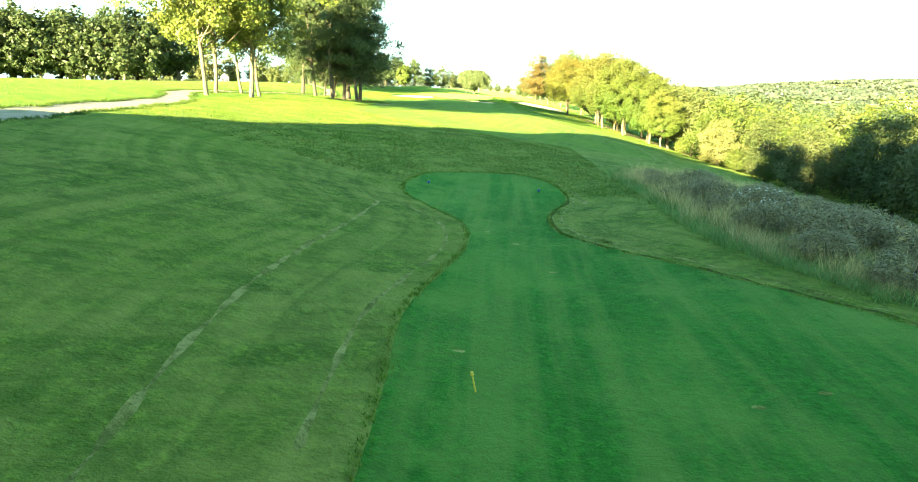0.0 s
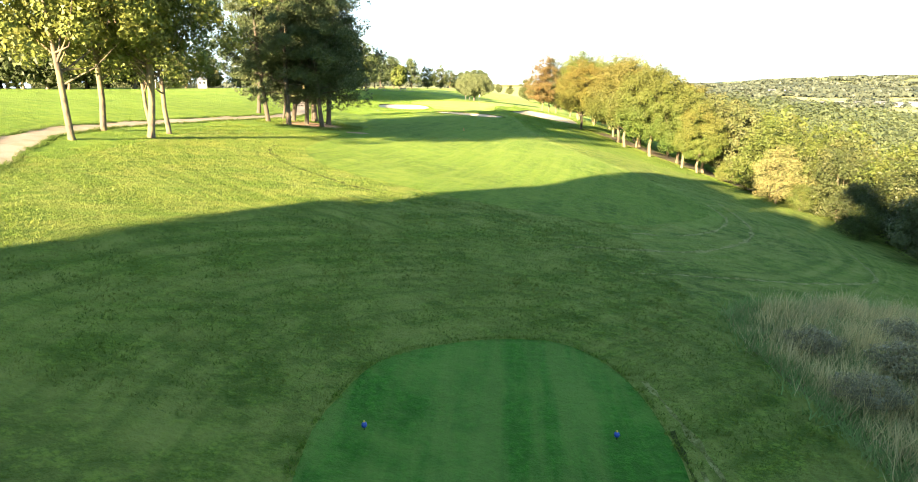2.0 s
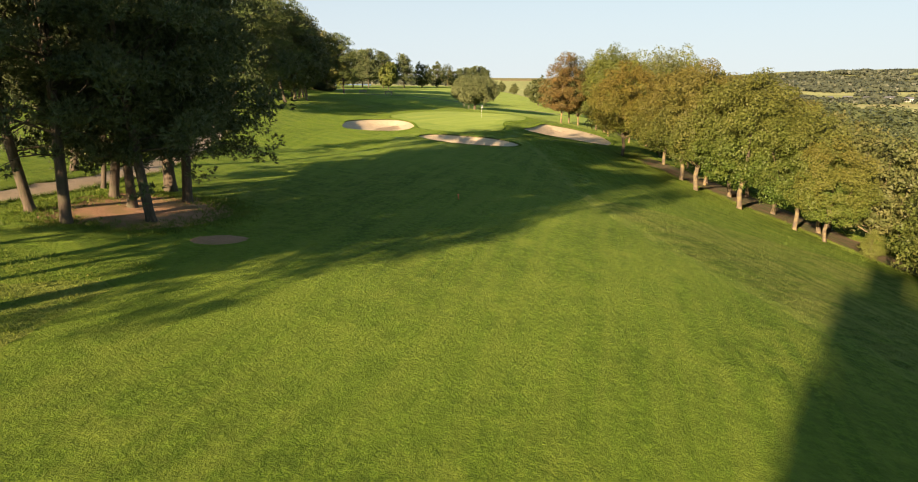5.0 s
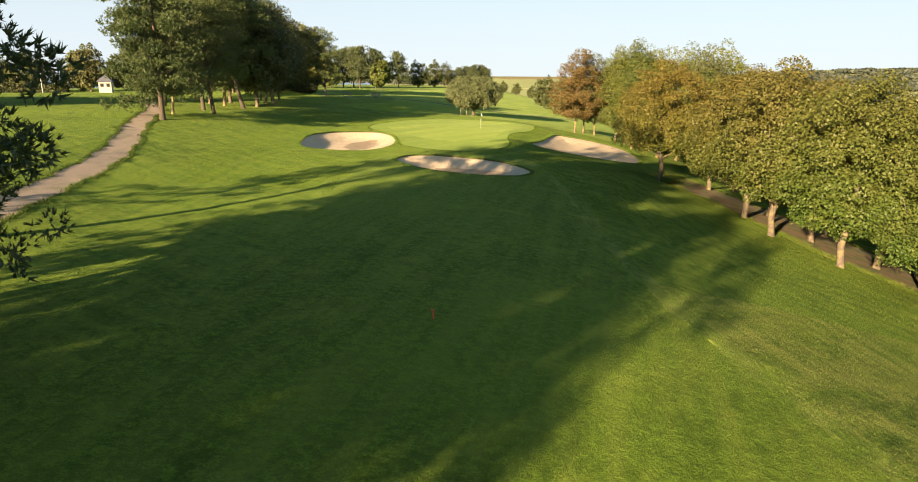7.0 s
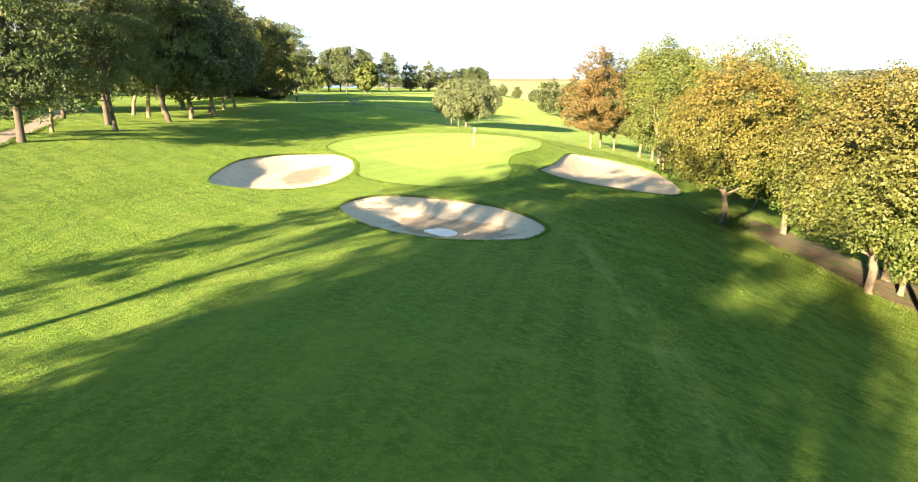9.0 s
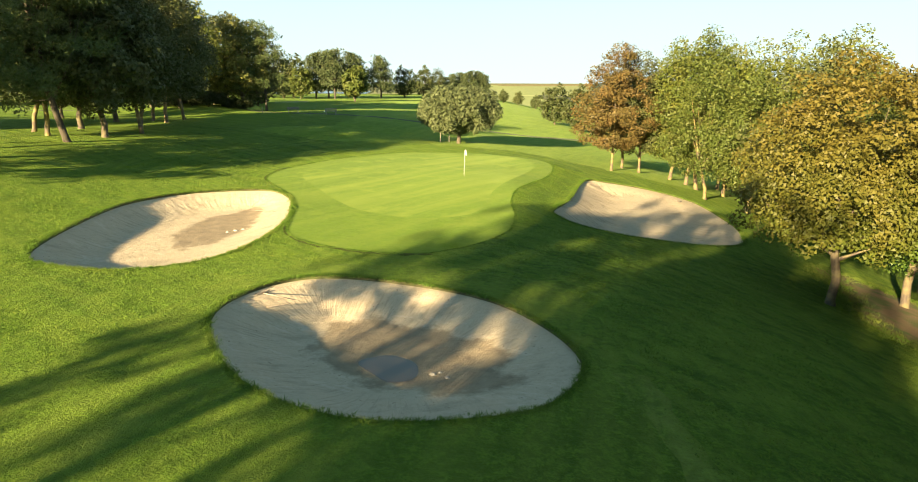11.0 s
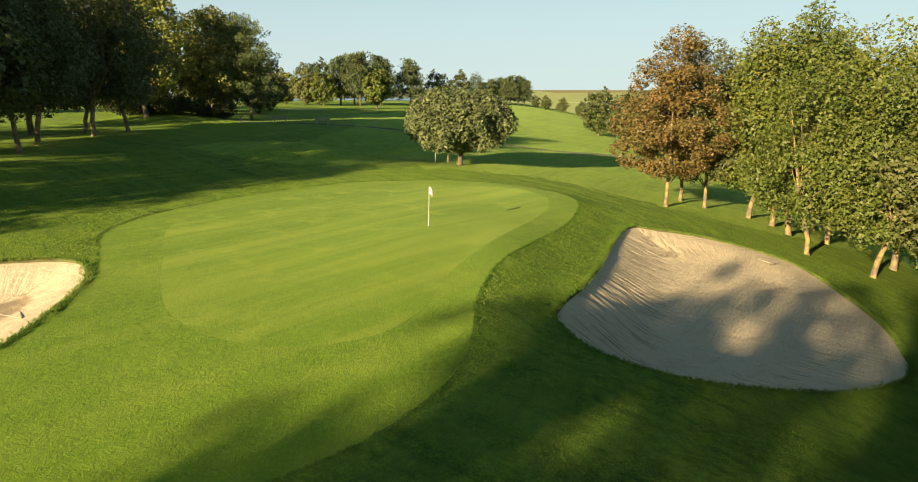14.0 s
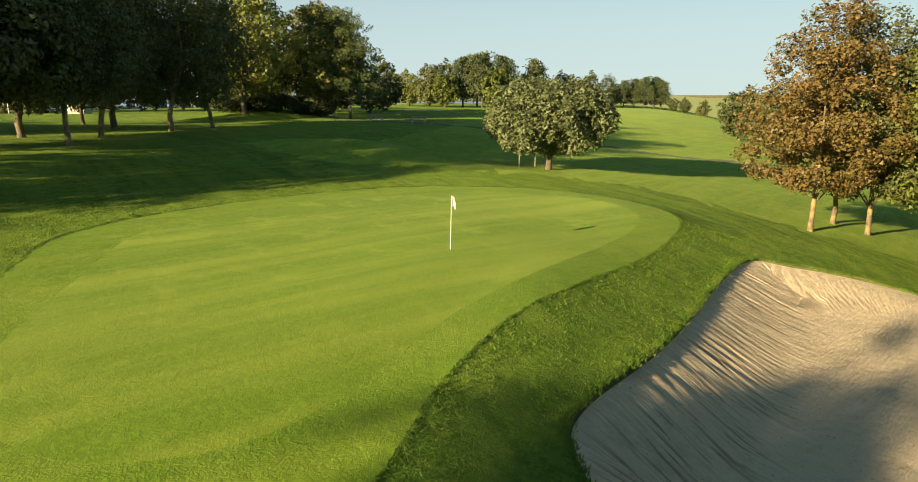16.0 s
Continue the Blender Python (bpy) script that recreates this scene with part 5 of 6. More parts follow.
def far_woods():
    """Canopies of the valley's woods, hedges and the wooded hills, too many to count."""
    g = np.random.default_rng(77)
    vs, n_tree = [], 0
    def canopy(x, y, r, h, count, leaf):
        z = base_height(np.array([x]), np.array([y]))[0]
        d = g.normal(0, 1, (count, 3))
        d /= np.linalg.norm(d, axis=1)[:, None]
        d[:, 2] = np.abs(d[:, 2]) * 1.2 - 0.45
        lump = 1 + 0.22 * np.sin(d[:, 0] * 5 + x) * np.sin(d[:, 1] * 5 + y)
        p = np.array([x, y, z + h * 0.5]) + d * np.array([r, r, h * 0.5]) * lump[:, None] * g.uniform(0.8, 1.08, (count, 1))
        vs.append(leaves(g, p, d, leaf, 1.3, 0.7, 0.35)[0])
    # woods that fill the near valley, thinner fields and hedges past it, then the wooded ridge
    for _ in range(620):
        far, a = 70 + 330 * g.random() ** 0.9, g.uniform(0.3, 0.85)
        x, y = far * math.sin(a) + 12, far * math.cos(a) + 8
        if x > 56:
            canopy(x, y, g.uniform(3.5, 6.0), g.uniform(6, 10), 360 if far < 180 else 160, 0.42 if far < 180 else 0.8)
    for _ in range(240):
        far, a = g.uniform(390, 860), g.uniform(0.3, 0.8)
        canopy(far * math.sin(a), far * math.cos(a), g.uniform(9, 15), g.uniform(7, 11), 80, 2.4)
    near_count = len(vs)
    for _ in range(160):
        far, a = g.choice((1420, 1480, 1720, 1950)) * g.uniform(0.98, 1.02), g.uniform(0.12, 0.8)
        canopy(far * math.sin(a), far * math.cos(a), g.uniform(14, 30), g.uniform(8, 12), 70, 5.0)
    for _ in range(520):
        far, a = g.choice((2250, 2500, 2750, 3000, 3300, 3600)) * g.uniform(0.96, 1.04), g.uniform(0.2, 0.85)
        canopy(far * math.sin(a), far * math.cos(a), g.uniform(30, 60), g.uniform(12, 18), 80, 11.0)
    for _ in range(110):
        canopy(g.uniform(-260, 20), g.uniform(350, 430), g.uniform(4, 8), g.uniform(3, 6), 120, 1.2)
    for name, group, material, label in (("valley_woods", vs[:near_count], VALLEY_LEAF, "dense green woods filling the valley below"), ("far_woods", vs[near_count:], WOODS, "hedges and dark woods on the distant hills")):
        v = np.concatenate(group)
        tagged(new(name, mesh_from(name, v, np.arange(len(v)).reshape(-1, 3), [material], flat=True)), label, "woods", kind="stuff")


far_woods()
for i in range(14):
    plant(far_tree, -78 + i * 3.4, 226 + rng.uniform(-8, 22), rng.uniform(0, 360), rng.uniform(0.6, 0.9), rng.choice((DEEP, DEEP, OLIVE)), group="trees behind the belt")


# ---- grass blades ----
def blade_field(name, x, y, high, wide, k, material, label, lean=0.45, tint=(1, 1, 1), base=None, tall=None):
    """Tufts of k thin upright blades at each place."""
    g = np.random.default_rng(len(x))
    n = len(x)
    z = ground_height(x, y) if base is None else base
    o = np.repeat(np.column_stack([x, y, z - 0.01]), k, axis=0) + np.column_stack([g.normal(0, high * 0.35, (n * k, 2)), np.zeros(n * k)])
    a = g.uniform(0, 2 * np.pi, n * k)
    side = np.column_stack([np.cos(a), np.sin(a), np.zeros(n * k)]) * wide * g.uniform(0.6, 1.4, (n * k, 1))
    tip = np.column_stack([g.normal(0, lean, (n * k, 2)), np.ones(n * k)]) * (high * g.uniform(0.5, 1.3, (n * k, 1)))
    if tall is not None:
        tip *= np.repeat(tall, k)[:, None]
    v = np.stack([o - side, o + side, o + tip], 1).reshape(-1, 3)
    ob = new(name, mesh_from(name, v, np.arange(len(v)).reshape(-1, 3), [material], flat=True))
    ob.color = (*tint, 1)
    return tagged(ob, label, "grass", kind="stuff")


def scatter(seed, count, x0, x1, y0, y1, within=(), without=()):
    g = np.random.default_rng(seed)
    x, y = g.uniform(x0, x1, count), g.uniform(y0, y1, count)
    keep = np.ones(count, bool)
    for k in within:
        keep &= inside(k, x, y)
    for k in without:
        keep &= ~inside(k, x, y)
    return x[keep], y[keep]


MOWN = (TEE_EDGE, FAIRWAY_EDGE, COLLAR_EDGE, HEATH_EDGE, CART_PATH, LITTER_EDGE, WOOD_FLOOR_EDGE, *BUNKERS)
blade_field("rough_grass_tufts", *scatter(1, 70000, -17, 8, 26, 66, (), MOWN), 0.075, 0.011, 3, BLADE, "uneven tufts of rough grass beside the fairway", 0.6, (0.85, 0.8, 0.75))
blade_field("bunker_surround_grass", *scatter(2, 75000, -17, 15, 100, 152, (), MOWN), 0.06, 0.011, 3, BLADE, "short dense grass round the bunkers and green", 0.6, (0.9, 0.98, 0.66))
blade_field("slope_grass_tufts", *scatter(3, 32000, 8, 32, 66, 128, (), MOWN), 0.05, 0.011, 3, BLADE, "uneven grass on the slope below the fairway", 0.6, (0.7, 0.7, 0.65))


def edge_places(seed, edge, per_metre, out, spread):
    """Places along an edge, moved out of it by about out."""
    g = np.random.default_rng(seed)
    ring = np.vstack([edge, edge[:1]])
    length = np.hypot(*np.diff(ring, axis=0).T)
    n = int(length.sum() * per_metre)
    k = g.choice(len(edge), n, p=length / length.sum())
    p = ring[k] + (ring[k + 1] - ring[k]) * g.random((n, 1))
    q = p - (shrunk(edge, 1.0)[k] - edge[k]) * g.normal(out, spread, (n, 1))
    return q[:, 0], q[:, 1]


for i, edge in enumerate(BUNKERS):
    x, y = edge_places(10 + i, edge, 95, 0.04, 0.07)
    blade_field("bunker_fringe", x, y, 0.085, 0.012, 4, BLADE, "grass overhanging the bunker's edge", 0.6, (0.8, 0.9, 0.8), base_height(x, y) + 0.03)
x, y = edge_places(20, COLLAR_EDGE, 45, 0.05, 0.035)
blade_field("green_fringe", x, y, 0.05, 0.01, 4, BLADE, "longer grass round the putting green's collar", 0.5, (0.6, 0.75, 0.6))
x, y = edge_places(21, TEE_EDGE, 26, 0.06, 0.05)
blade_field("tee_fringe", x, y, 0.07, 0.014, 4, BLADE, "longer grass round the mown tee", 0.5, (0.9, 0.95, 0.8))

x, y = edge_places(22, CART_PATH, 30, 0.08, 0.1)
blade_field("path_verge", x, y, 0.13, 0.016, 4, BLADE, "longer grass along the edges of the gravel path", 0.5, (0.4, 0.45, 0.4))

for seed, edge, per in ((24, WOOD_FLOOR_EDGE, 75), (25, LITTER_EDGE, 110)):
    x, y = edge_places(seed, edge, per, 0.0, 0.55)
    blade_field("shade_edge_grass", x, y, 0.13, 0.014, 5, BLADE, "thin uneven grass where the bare floor begins", 0.6, (0.75, 0.75, 0.7))

# ---- the strip of wild grass beside the tee ----
hx, hy = scatter(4, 21000, 7, 31, 2, 41, (HEATH_EDGE,))
blade_field("wild_grass", hx, hy, 0.34, 0.0065, 5, STRAW, "low dry straw-coloured wild grass", 0.6, (0.8, 0.78, 0.74))
# tussocks: upright bunches of unequal height
hx, hy = scatter(14, 2100, 7, 24, 2, 41, (shrunk(HEATH_EDGE, 0.25),))
g = np.random.default_rng(15)
rise = np.repeat(g.uniform(0.5, 1.35, len(hx)) ** 1.3, 9)
hx, hy = (np.repeat(k, 9) + g.normal(0, 0.13, len(k) * 9) for k in (hx, hy))
blade_field("wild_grass_tussocks", hx, hy, 0.52, 0.009, 5, STRAW, "upright tussocks of pale dry wild grass", 0.34, (1.1, 1.06, 1.0), None, rise)
hx, hy = scatter(5, 13000, 7, 31, 2, 41, (HEATH_EDGE,))
blade_field("wild_grass_green", hx, hy, 0.34, 0.011, 6, TWIG, "green undergrowth among the dry wild grass", 0.6, (0.6, 0.85, 0.6))
x, y = edge_places(23, HEATH_EDGE, 70, -0.15, 0.22)
blade_field("heath_fringe", x, y, 0.24, 0.012, 4, TWIG, "green herbs along the edge of the wild grass", 0.6, (0.6, 1.0, 0.6))
scrub = dense_shrub(41, 1.25, 2.0, 4800, 0.045, "low grey-green scrub among dry wild grass", "scrub_bush", SCRUB_LEAF, 1.0, 40, 0.04, 0.05)
flowering = dense_shrub(42, 1.35, 2.2, 4800, 0.045, "grey-green scrub with white seed heads", "scrub_bush", SCRUB_LEAF, 1.0, 40, 0.04, 0.05)
g = np.random.default_rng(9)
head = g.normal(0, 1, (60, 3))
head[:, 2] = np.abs(head[:, 2]) + 0.3
head /= np.linalg.norm(head, axis=1)[:, None]
hv, hf = leaves(g, np.array([0, 0, 0.72]) + head * [1.05, 1.05, 0.72], head, 0.06, 1.2, 0.5)
part_mesh("seed_heads", mesh_from("seed_heads", hv, hf, [SEED], flat=True), flowering, "white fluffy seed heads")
for i, (b, x, y, turn, size) in enumerate(((scrub, 11.6, 30.2, 0, 0.9), (flowering, 11.3, 22.5, 0, 0.95), (scrub, 10.6, 25.5, 60, 0.9), (scrub, 11.6, 17.8, 90, 1.1), (scrub, 13.2, 19.8, 30, 1.1), (scrub, 13.0, 26.5, 140, 0.9), (flowering, 13.8, 15.2, 200, 1.15), (scrub, 15.2, 22.5, 210, 0.9),
                                         (scrub, 14.6, 12.2, 10, 1.1), (flowering, 12.3, 13.0, 300, 0.9), (scrub, 17.5, 18.0, 75, 0.9), (scrub, 16.0, 28.0, 130, 0.8), (scrub, 19.0, 33.0, 0, 0.9), (scrub, 22.0, 30.0, 40, 0.8), (scrub, 17.5, 35.5, 20, 0.85), (scrub, 23.5, 35.5, 250, 0.9), (scrub, 13.6, 33.4, 160, 0.7), (scrub, 10.0, 19.5, 20, 0.85), (scrub, 10.1, 16.0, 130, 0.8), (scrub, 9.7, 22.4, 200, 0.7), (scrub, 12.4, 24.2, 80, 1.0), (scrub, 13.6, 22.2, 10, 0.9), (scrub, 12.9, 16.9, 270, 1.0), (scrub, 15.6, 18.6, 45, 1.0), (scrub, 11.2, 27.8, 150, 0.8), (scrub, 15.6, 25.4, 0, 0.8), (scrub, 9.3, 25.4, 15, 0.65), (scrub, 9.5, 28.6, 95, 0.65), (scrub, 9.9, 31.6, 190, 0.6), (scrub, 10.7, 13.6, 250, 0.85), (scrub, 12.0, 10.6, 310, 0.85), (flowering, 10.9, 20.6, 70, 0.8))):
    plant(b, x, y, turn, size * 1.15, None, size * 0.78, first=i < 2, group="scrub in the wild grass")
mound_scrub = dense_shrub(43, 2.2, 5.5, 6000, 0.16, "low dark scrub on the mound beyond the green", "scrub_bush", BROADLEAF, 0.8, 50, 0.08, 0.05)
for i, (x, y, size) in enumerate(((-36.5, 188.0, 1.0), (-32.0, 189.0, 1.1), (-28.0, 191.0, 0.85))):
    plant(mound_scrub, x, y, i * 100, size, (0.36, 0.46, 0.34), size * 0.7, first=i == 0)

# ---- small things ----
WHITE = plain_material("white_paint", (0.8, 0.8, 0.78), 0.5, 0, 0.05)
FLAG_CLOTH = plain_material("white_cloth", (0.8, 0.8, 0.8), 0.8, 0, 0.06)
BLUE = plain_material("blue_paint", (0.02, 0.07, 0.35), 0.4)
YELLOW = plain_material("yellow_paint", (0.7, 0.5, 0.06), 0.5)
ORANGE = plain_material("orange_red_paint", (0.75, 0.13, 0.05), 0.5)
DARK = plain_material("dark_hole", (0.02, 0.02, 0.02), 0.9)
WOOD = plain_material("weathered_wood", (0.28, 0.24, 0.19), 0.85, 0, 0.25, 12, 0.4)
STONE = plain_material("pale_stone", (0.4, 0.36, 0.3), 0.9, 0, 0.2, 8, 0.5)
ROOF = plain_material("grey_slate", (0.1, 0.11, 0.13), 0.7, 0, 0.2, 6)
WALL = plain_material("pale_render", (0.45, 0.43, 0.38), 0.9, 0, 0.1, 4)
GLASS = plain_material("dark_window_glass", (0.03, 0.04, 0.05), 0.15)
WATER, _t, _q = nodes_of("puddle_water")
_q.inputs["Base Color"].default_value, _q.inputs["Roughness"].default_value = (0.11, 0.088, 0.056, 1), 0.06
bump(_t, _q, noise_at(_t, _t.nodes.new("ShaderNodeTexCoord").outputs["Object"], 6.0), 0.05, 0.01)


def box(sx, sy, sz, x=0, y=0, z=0, bevel=0.0):
    """A bevelled block whose foot is at z."""
    bm = bmesh.new()
    bmesh.ops.create_cube(bm, size=1)
    bmesh.ops.transform(bm, matrix=Matrix.Translation((x, y, z + sz / 2)) @ Matrix.Diagonal((sx, sy, sz, 1)), verts=bm.verts)
    if bevel:
        bmesh.ops.bevel(bm, geom=list(bm.edges), offset=bevel, segments=2, affect="EDGES")
    return bm


def rod(a, b, ra, rb, sides=10):
    bm = bmesh.new()
    a, b = Vector(a), Vector(b)
    m = Matrix.Translation((a + b) / 2) @ (b - a).to_track_quat("Z", "Y").to_matrix().to_4x4()
    bmesh.ops.create_cone(bm, cap_ends=True, segments=sides, radius1=ra, radius2=rb, depth=(b - a).length, matrix=m)
    return bm


def thing(name, x, y, turn, label, category, lift=0.0, group=""):
    ob = new(name)
    ob.matrix_basis = pose(x, y, height_at(x, y) + lift, 0, 0, turn)
    return tagged(ob, label, category, group)


def flagstick(x, y):
    root = thing("flagstick", x, y, 0, "white golf flagstick with a small white flag in the hole", "flag")
    top = Vector((0.05, 0.0, 1.8))
    part("pole", rod((0, 0, -0.1), top, 0.009, 0.008), WHITE, root, "white pole")
    bm = bmesh.new()
    rows = []
    for i in range(11):
        u = i / 10
        at = top - Vector((0.004, 0, 0.03))
        sway = Vector((0.17 * u + 0.02 * math.sin(u * 5), 0.05 * math.sin(u * 6), -0.2 * u * u))
        rows.append((bm.verts.new(at + sway), bm.verts.new(at + sway * 0.92 + Vector((0, 0.012, -0.33 * (1 - 0.18 * u))))))
    for (a, b), (c, d) in zip(rows, rows[1:]):
        bm.faces.new((a, c, d, b))
    bmesh.ops.solidify(bm, geom=list(bm.faces), thickness=0.003)
    part("flag", bm, FLAG_CLOTH, root, "drooping white cloth flag")
    part("cup", rod((0, 0, 0.001), (0, 0, 0.006), 0.054, 0.054, 20), DARK, root, "dark hole in the turf")


def tee_marker(x, y):
    root = thing("tee_marker", x, y, 20, "small blue tee marker on the mown tee", "marker", group="tee markers")
    part("spike", rod((0, 0, -0.06), (0, 0, 0.05), 0.008, 0.008), DARK, root)
    bm = bmesh.new()
    bmesh.ops.create_uvsphere(bm, u_segments=14, v_segments=10, radius=0.055, matrix=Matrix.Translation((0, 0, 0.11)) @ Matrix.Diagonal((1, 1, 1.15, 1)))
    part("ball", bm, BLUE, root, "blue painted ball")
    part("cap", rod((0, 0, 0.165), (0, 0, 0.195), 0.022, 0.016), YELLOW, root)


def peg(x, y, material, label, high=0.3, lean=0.05, thick=0.016):
    root = thing("marker_peg", x, y, 0, label, "marker")
    part("shaft", rod((0, 0, -0.05), (-lean, 0, high), thick, thick * 0.8), material, root)
    part("head", rod((-lean, 0, high), (-lean * 1.1, 0, high + 0.05), thick * 1.8, thick * 1.4), material, root)


def stake(x, y, high, label, sign=False):
    root = thing("stake", x, y, 10, label, "stake")
    part("post", box(0.07, 0.07, high, bevel=0.008), WOOD, root)
    if sign:
        part("box", box(0.3, 0.2, 0.3, 0, 0, high, 0.02), DARK, root, "small dark box on top")


def bench(x, y, turn):
    root = thing("bench", x, y, turn, "weathered grey wooden bench beside the path", "bench", group="benches by the path")
    for sx in (-0.65, 0.65):
        part("leg", box(0.08, 0.4, 0.42, sx, 0, 0, 0.01), STONE, root)
        part("back_post", box(0.07, 0.06, 0.42, sx, 0.2, 0.42, 0.01), WOOD, root)
    for k in range(3):
        part("seat_slat", box(1.7, 0.12, 0.04, 0, -0.14 + k * 0.14, 0.42, 0.008), WOOD, root)
    for k in range(2):
        part("back_slat", box(1.7, 0.035, 0.13, 0, 0.16, 0.54 + k * 0.18, 0.008), WOOD, root)


def rake(x, y, turn, lift=0.02):
    root = thing("bunker_rake", x, y, turn, "wooden bunker rake lying on the sand", "rake", lift)
    part("handle", rod((0, 0, 0.02), (1.6, 0, 0.1), 0.016, 0.014), WOOD, root)
    part("head", box(0.05, 0.55, 0.04, -0.02, 0, 0.02, 0.008), WOOD, root)
    for k in range(9):
        part("tooth", box(0.02, 0.015, 0.07, -0.03, -0.24 + k * 0.06, -0.04), DARK, root)


def stone(x, y, size, seed):
    g = np.random.default_rng(seed)
    root = thing("stone", x, y, g.uniform(0, 360), "small pale stone lying on damp sand", "stone", group="stones in the bunker")
    bm = bmesh.new()
    bmesh.ops.create_icosphere(bm, subdivisions=2, radius=size)
    for v in bm.verts:
        v.co *= 1 + 0.25 * noise.noise(v.co * 6 / size * 0.2 + Vector((seed, 0, 0)))
        v.co.z *= 0.6
    part("body", bm, STONE, root)


def twig(x, y, turn, length):
    root = thing("fallen_branch", x, y, turn, "thin bare branch lying on the sand", "branch", 0.03)
    part("stem", rod((0, 0, 0), (length, 0, 0.05), 0.02, 0.008, 7), WOOD, root)
    for k, s in ((0.45, 1), (0.65, -1), (0.8, 1)):
        part("side_twig", rod((length * k, 0, 0.03), (length * (k + 0.2), s * 0.22, 0.06), 0.009, 0.003, 6), WOOD, root)


def hut(x, y, turn):
    root = thing("garden_hut", x, y, turn, "small pale wooden hut with a grey pointed roof", "hut")
    part("wall", box(2.3, 2.3, 2.2, bevel=0.03), WALL, root)
    bm = bmesh.new()
    bmesh.ops.create_cone(bm, cap_ends=True, segments=4, radius1=2.1, radius2=0.05, depth=1.3, matrix=Matrix.Translation((0, 0, 2.84)) @ Matrix.Rotation(radians(45), 4, "Z"))
    part("roof", bm, ROOF, root, "grey pointed roof")
    for sx in (-0.55, 0.55):
        w = part("window", box(0.7, 0.08, 0.8, sx, -1.15, 1.1, 0.01), WOOD, root)
        part("pane", box(0.54, 0.1, 0.62, sx, -1.16, 1.19), GLASS, w)


def street_lamp(x, y):
    root = thing("street_lamp", x, y, 0, "white street lamp on a thin post before the hedge", "lamp post")
    part("post", rod((0, 0, -0.2), (0, 0, 3.4), 0.05, 0.04), WHITE, root)
    part("collar", rod((0, 0, 3.35), (0, 0, 3.5), 0.08, 0.12), ROOF, root)
    bm = bmesh.new()
    bmesh.ops.create_uvsphere(bm, u_segments=16, v_segments=10, radius=0.24, matrix=Matrix.Translation((0, 0, 3.66)) @ Matrix.Diagonal((1, 1, 0.85, 1)))
    part("globe", bm, WHITE, root, "white round globe")


def house(x, y, turn, long):
    root = thing("house", x, y, turn, "distant pale house with a slate roof across the valley", "house", -0.5, "houses across the valley")
    part("wall", box(long, 8, 6.5), WALL, root)
    bm = bmesh.new()
    vs = [bm.verts.new(q) for q in ((-long / 2 - .4, -4.5, 6.3), (long / 2 + .4, -4.5, 6.3), (long / 2 + .4, 4.5, 6.3), (-long / 2 - .4, 4.5, 6.3), (-long / 2 - .4, 0, 10), (long / 2 + .4, 0, 10))]
    for q in ((0, 1, 5, 4), (2, 3, 4, 5), (0, 4, 3), (1, 2, 5), (3, 2, 1, 0)):
        bm.faces.new([vs[k] for k in q])
    part("roof", bm, ROOF, root)
    for k in range(int(long // 4)):
        part("window", box(1.3, 0.2, 1.5, -long / 2 + 2 + k * 4, -4.02, 3.6), GLASS, root)


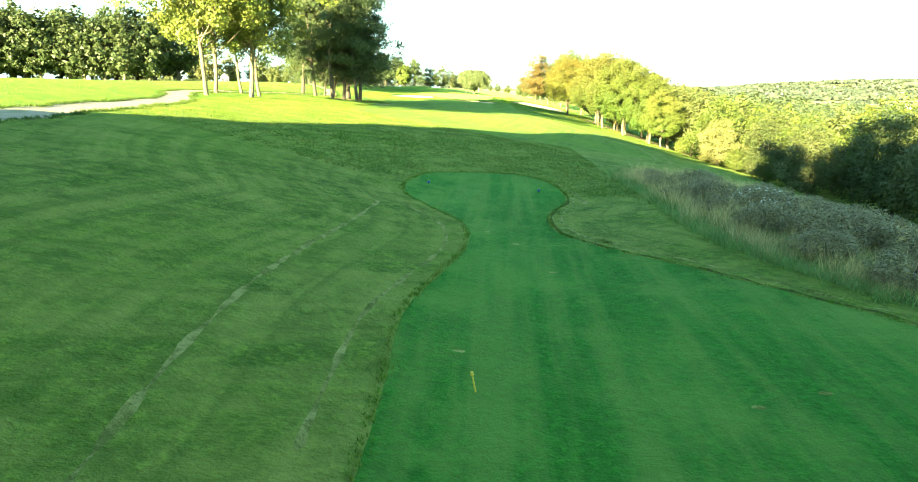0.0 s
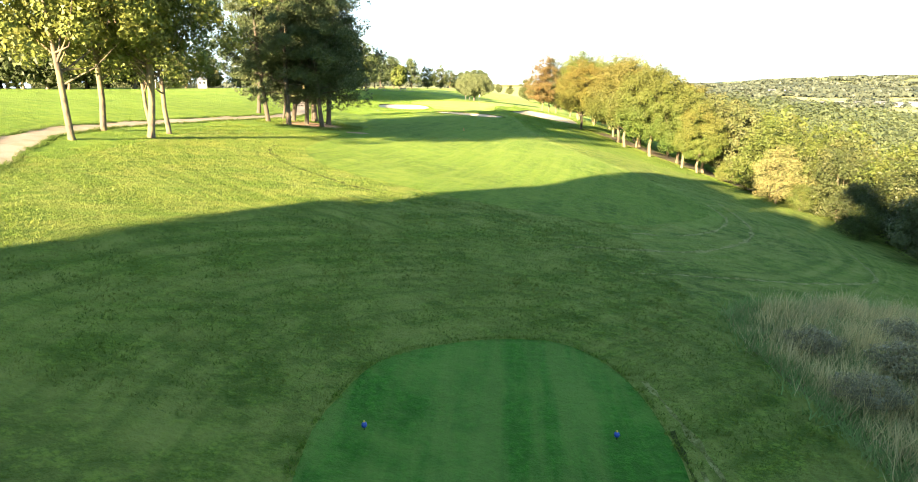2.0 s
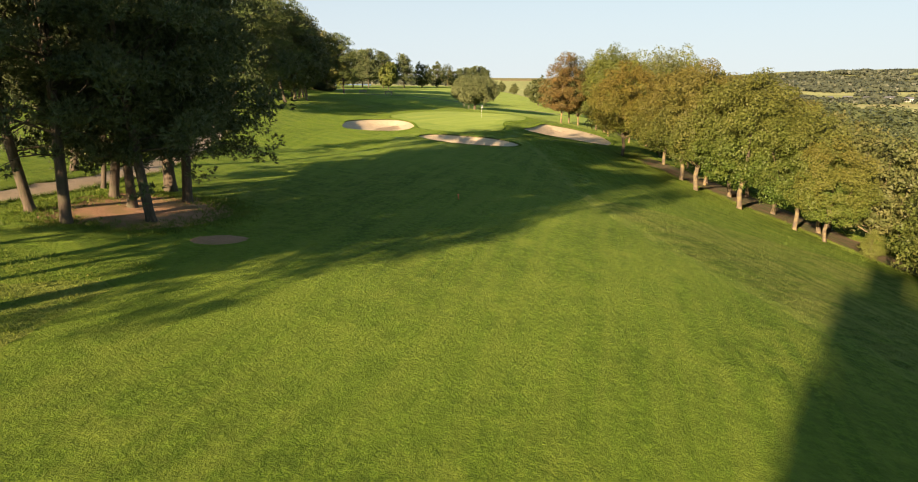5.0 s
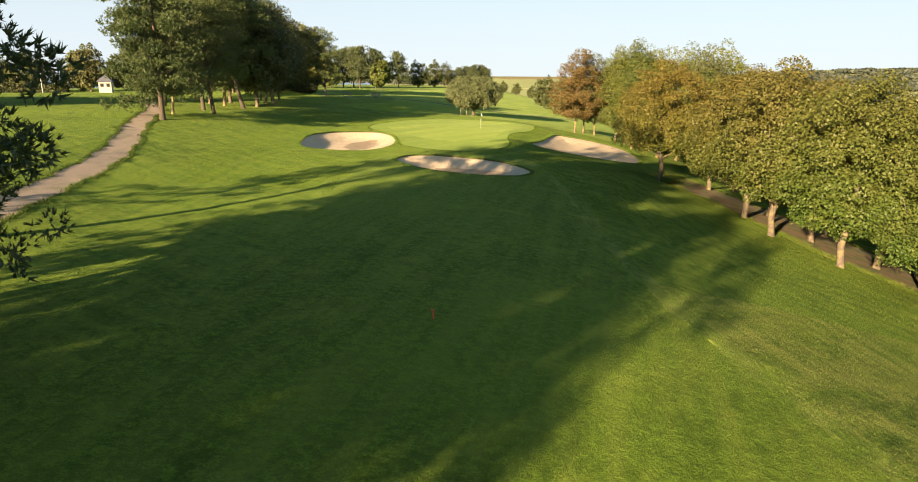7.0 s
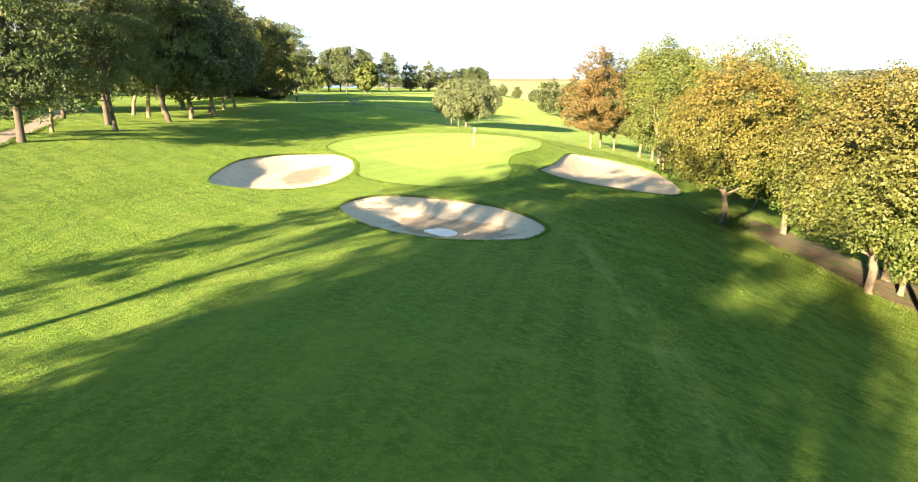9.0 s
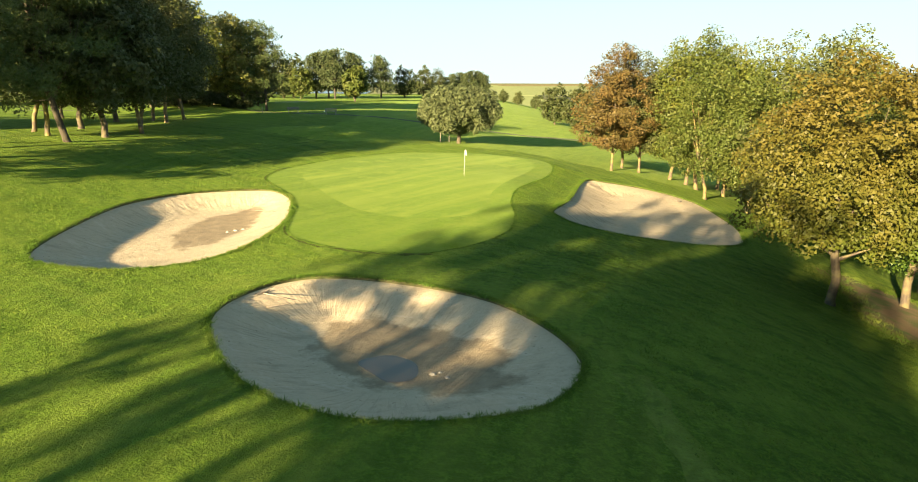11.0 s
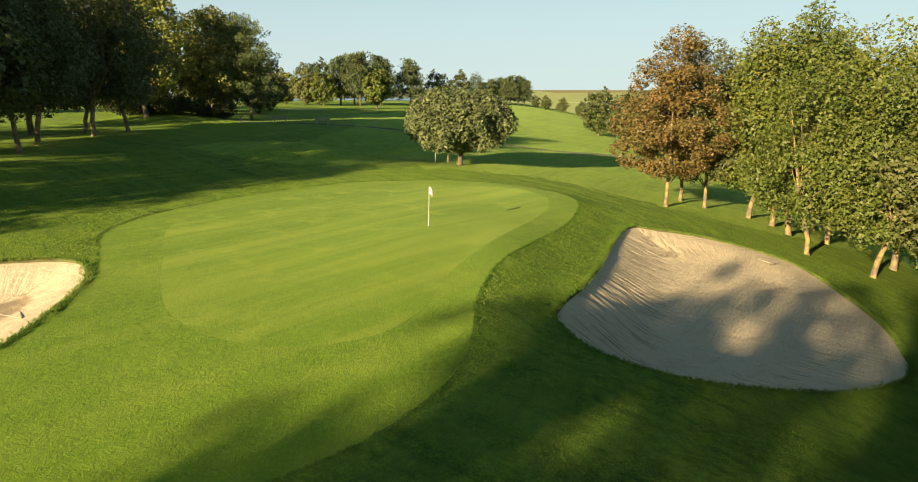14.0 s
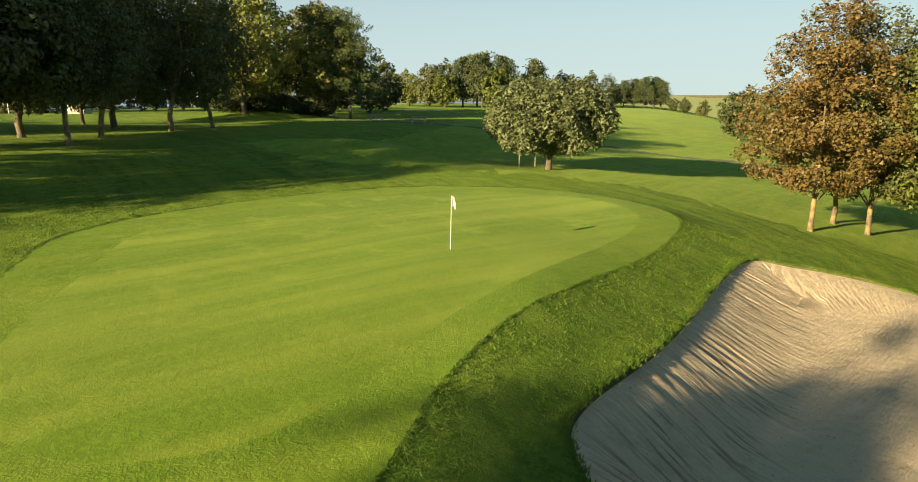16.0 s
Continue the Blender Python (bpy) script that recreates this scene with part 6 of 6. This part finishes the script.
flagstick(4.42, 141.2)
tee_marker(-1.1, 26.8)
tee_marker(3.7, 27.2)
peg(0.45, 8.1, YELLOW, "short yellow peg leaning in the tee", 0.28, 0.06)
peg(1.15, 81.3, ORANGE, "short orange-red distance peg in the fairway", 0.24, 0.03, 0.03)
stake(2.1, 164.2, 1.35, "thin wooden stake beside the round tree")
stake(3.0, 165.2, 0.9, "wooden post with a small dark box on top", True)
bench(-14.0, 188.5, 200)
bench(-19.8, 190.5, 190)
stake(-23.2, 187.0, 1.0, "grey wooden post beside the path")
rake(-2.4, 116.7, -35)
rake(21.5, 146.5, 120)
twig(-5.6, 129.5, 170, 1.3)
twig(-2.1, 116.0, 10, 0.8)
for i, (x, y, s) in enumerate(((3.4, 112.2, 0.09), (3.8, 112.0, 0.07), (-6.6, 126.4, 0.12), (-6.3, 126.6, 0.1), (-6.9, 126.1, 0.08), (3.6, 112.3, 0.06))):
    stone(x, y, s, i)
hut(-69.8, 197.5, 20)
street_lamp(-82.2, 196.5)
for i, (far, a, long) in enumerate(((1560, 0.50, 14), (1600, 0.52, 18), (1580, 0.54, 12), (1620, 0.565, 20), (1590, 0.585, 14), (1640, 0.6, 16), (2500, 0.44, 30), (2520, 0.46, 22))):
    house(far * math.sin(a), far * math.cos(a), rng.uniform(-30, 30), long)

# puddle in the near bunker
outline = closed_curve([(1.3, 112.9), (1.7, 113.3), (2.2, 113.4), (2.8, 113.0), (3.0, 112.5), (2.9, 111.9), (2.3, 111.7), (1.8, 112.2)], 0.15)
level = max(height_at(*q) for q in outline[::4]) + 0.012
pv = np.vstack([np.column_stack([outline, np.full(len(outline), level)]), [[*outline.mean(axis=0), level]]])
pf = np.array([[i, (i + 1) % len(outline), len(outline)] for i in range(len(outline))])
puddle = new("puddle", mesh_from("puddle", pv, pf, [WATER]))
tagged(puddle, "shallow puddle of rainwater on the bunker sand", "puddle")

# clipped hedge before the trees at the neighbouring hole
hedge_rng = np.random.default_rng(50)
hp = np.column_stack([hedge_rng.uniform(-118, -79, 9000), hedge_rng.uniform(199.0, 200.6, 9000), np.zeros(9000)])
hp[:, 2] = base_height(hp[:, 0], hp[:, 1]) + hedge_rng.uniform(0, 1.7, 9000)
hv, hf = leaves(hedge_rng, hp, np.tile([0, -0.6, 0.6], (9000, 1)), 0.4)
hedge = new("hedge", mesh_from("hedge", hv, hf, [BROADLEAF], flat=True))
hedge.color = (0.5, 0.6, 0.5, 1)
tagged(hedge, "long clipped dark green hedge across the neighbouring hole", "hedge")
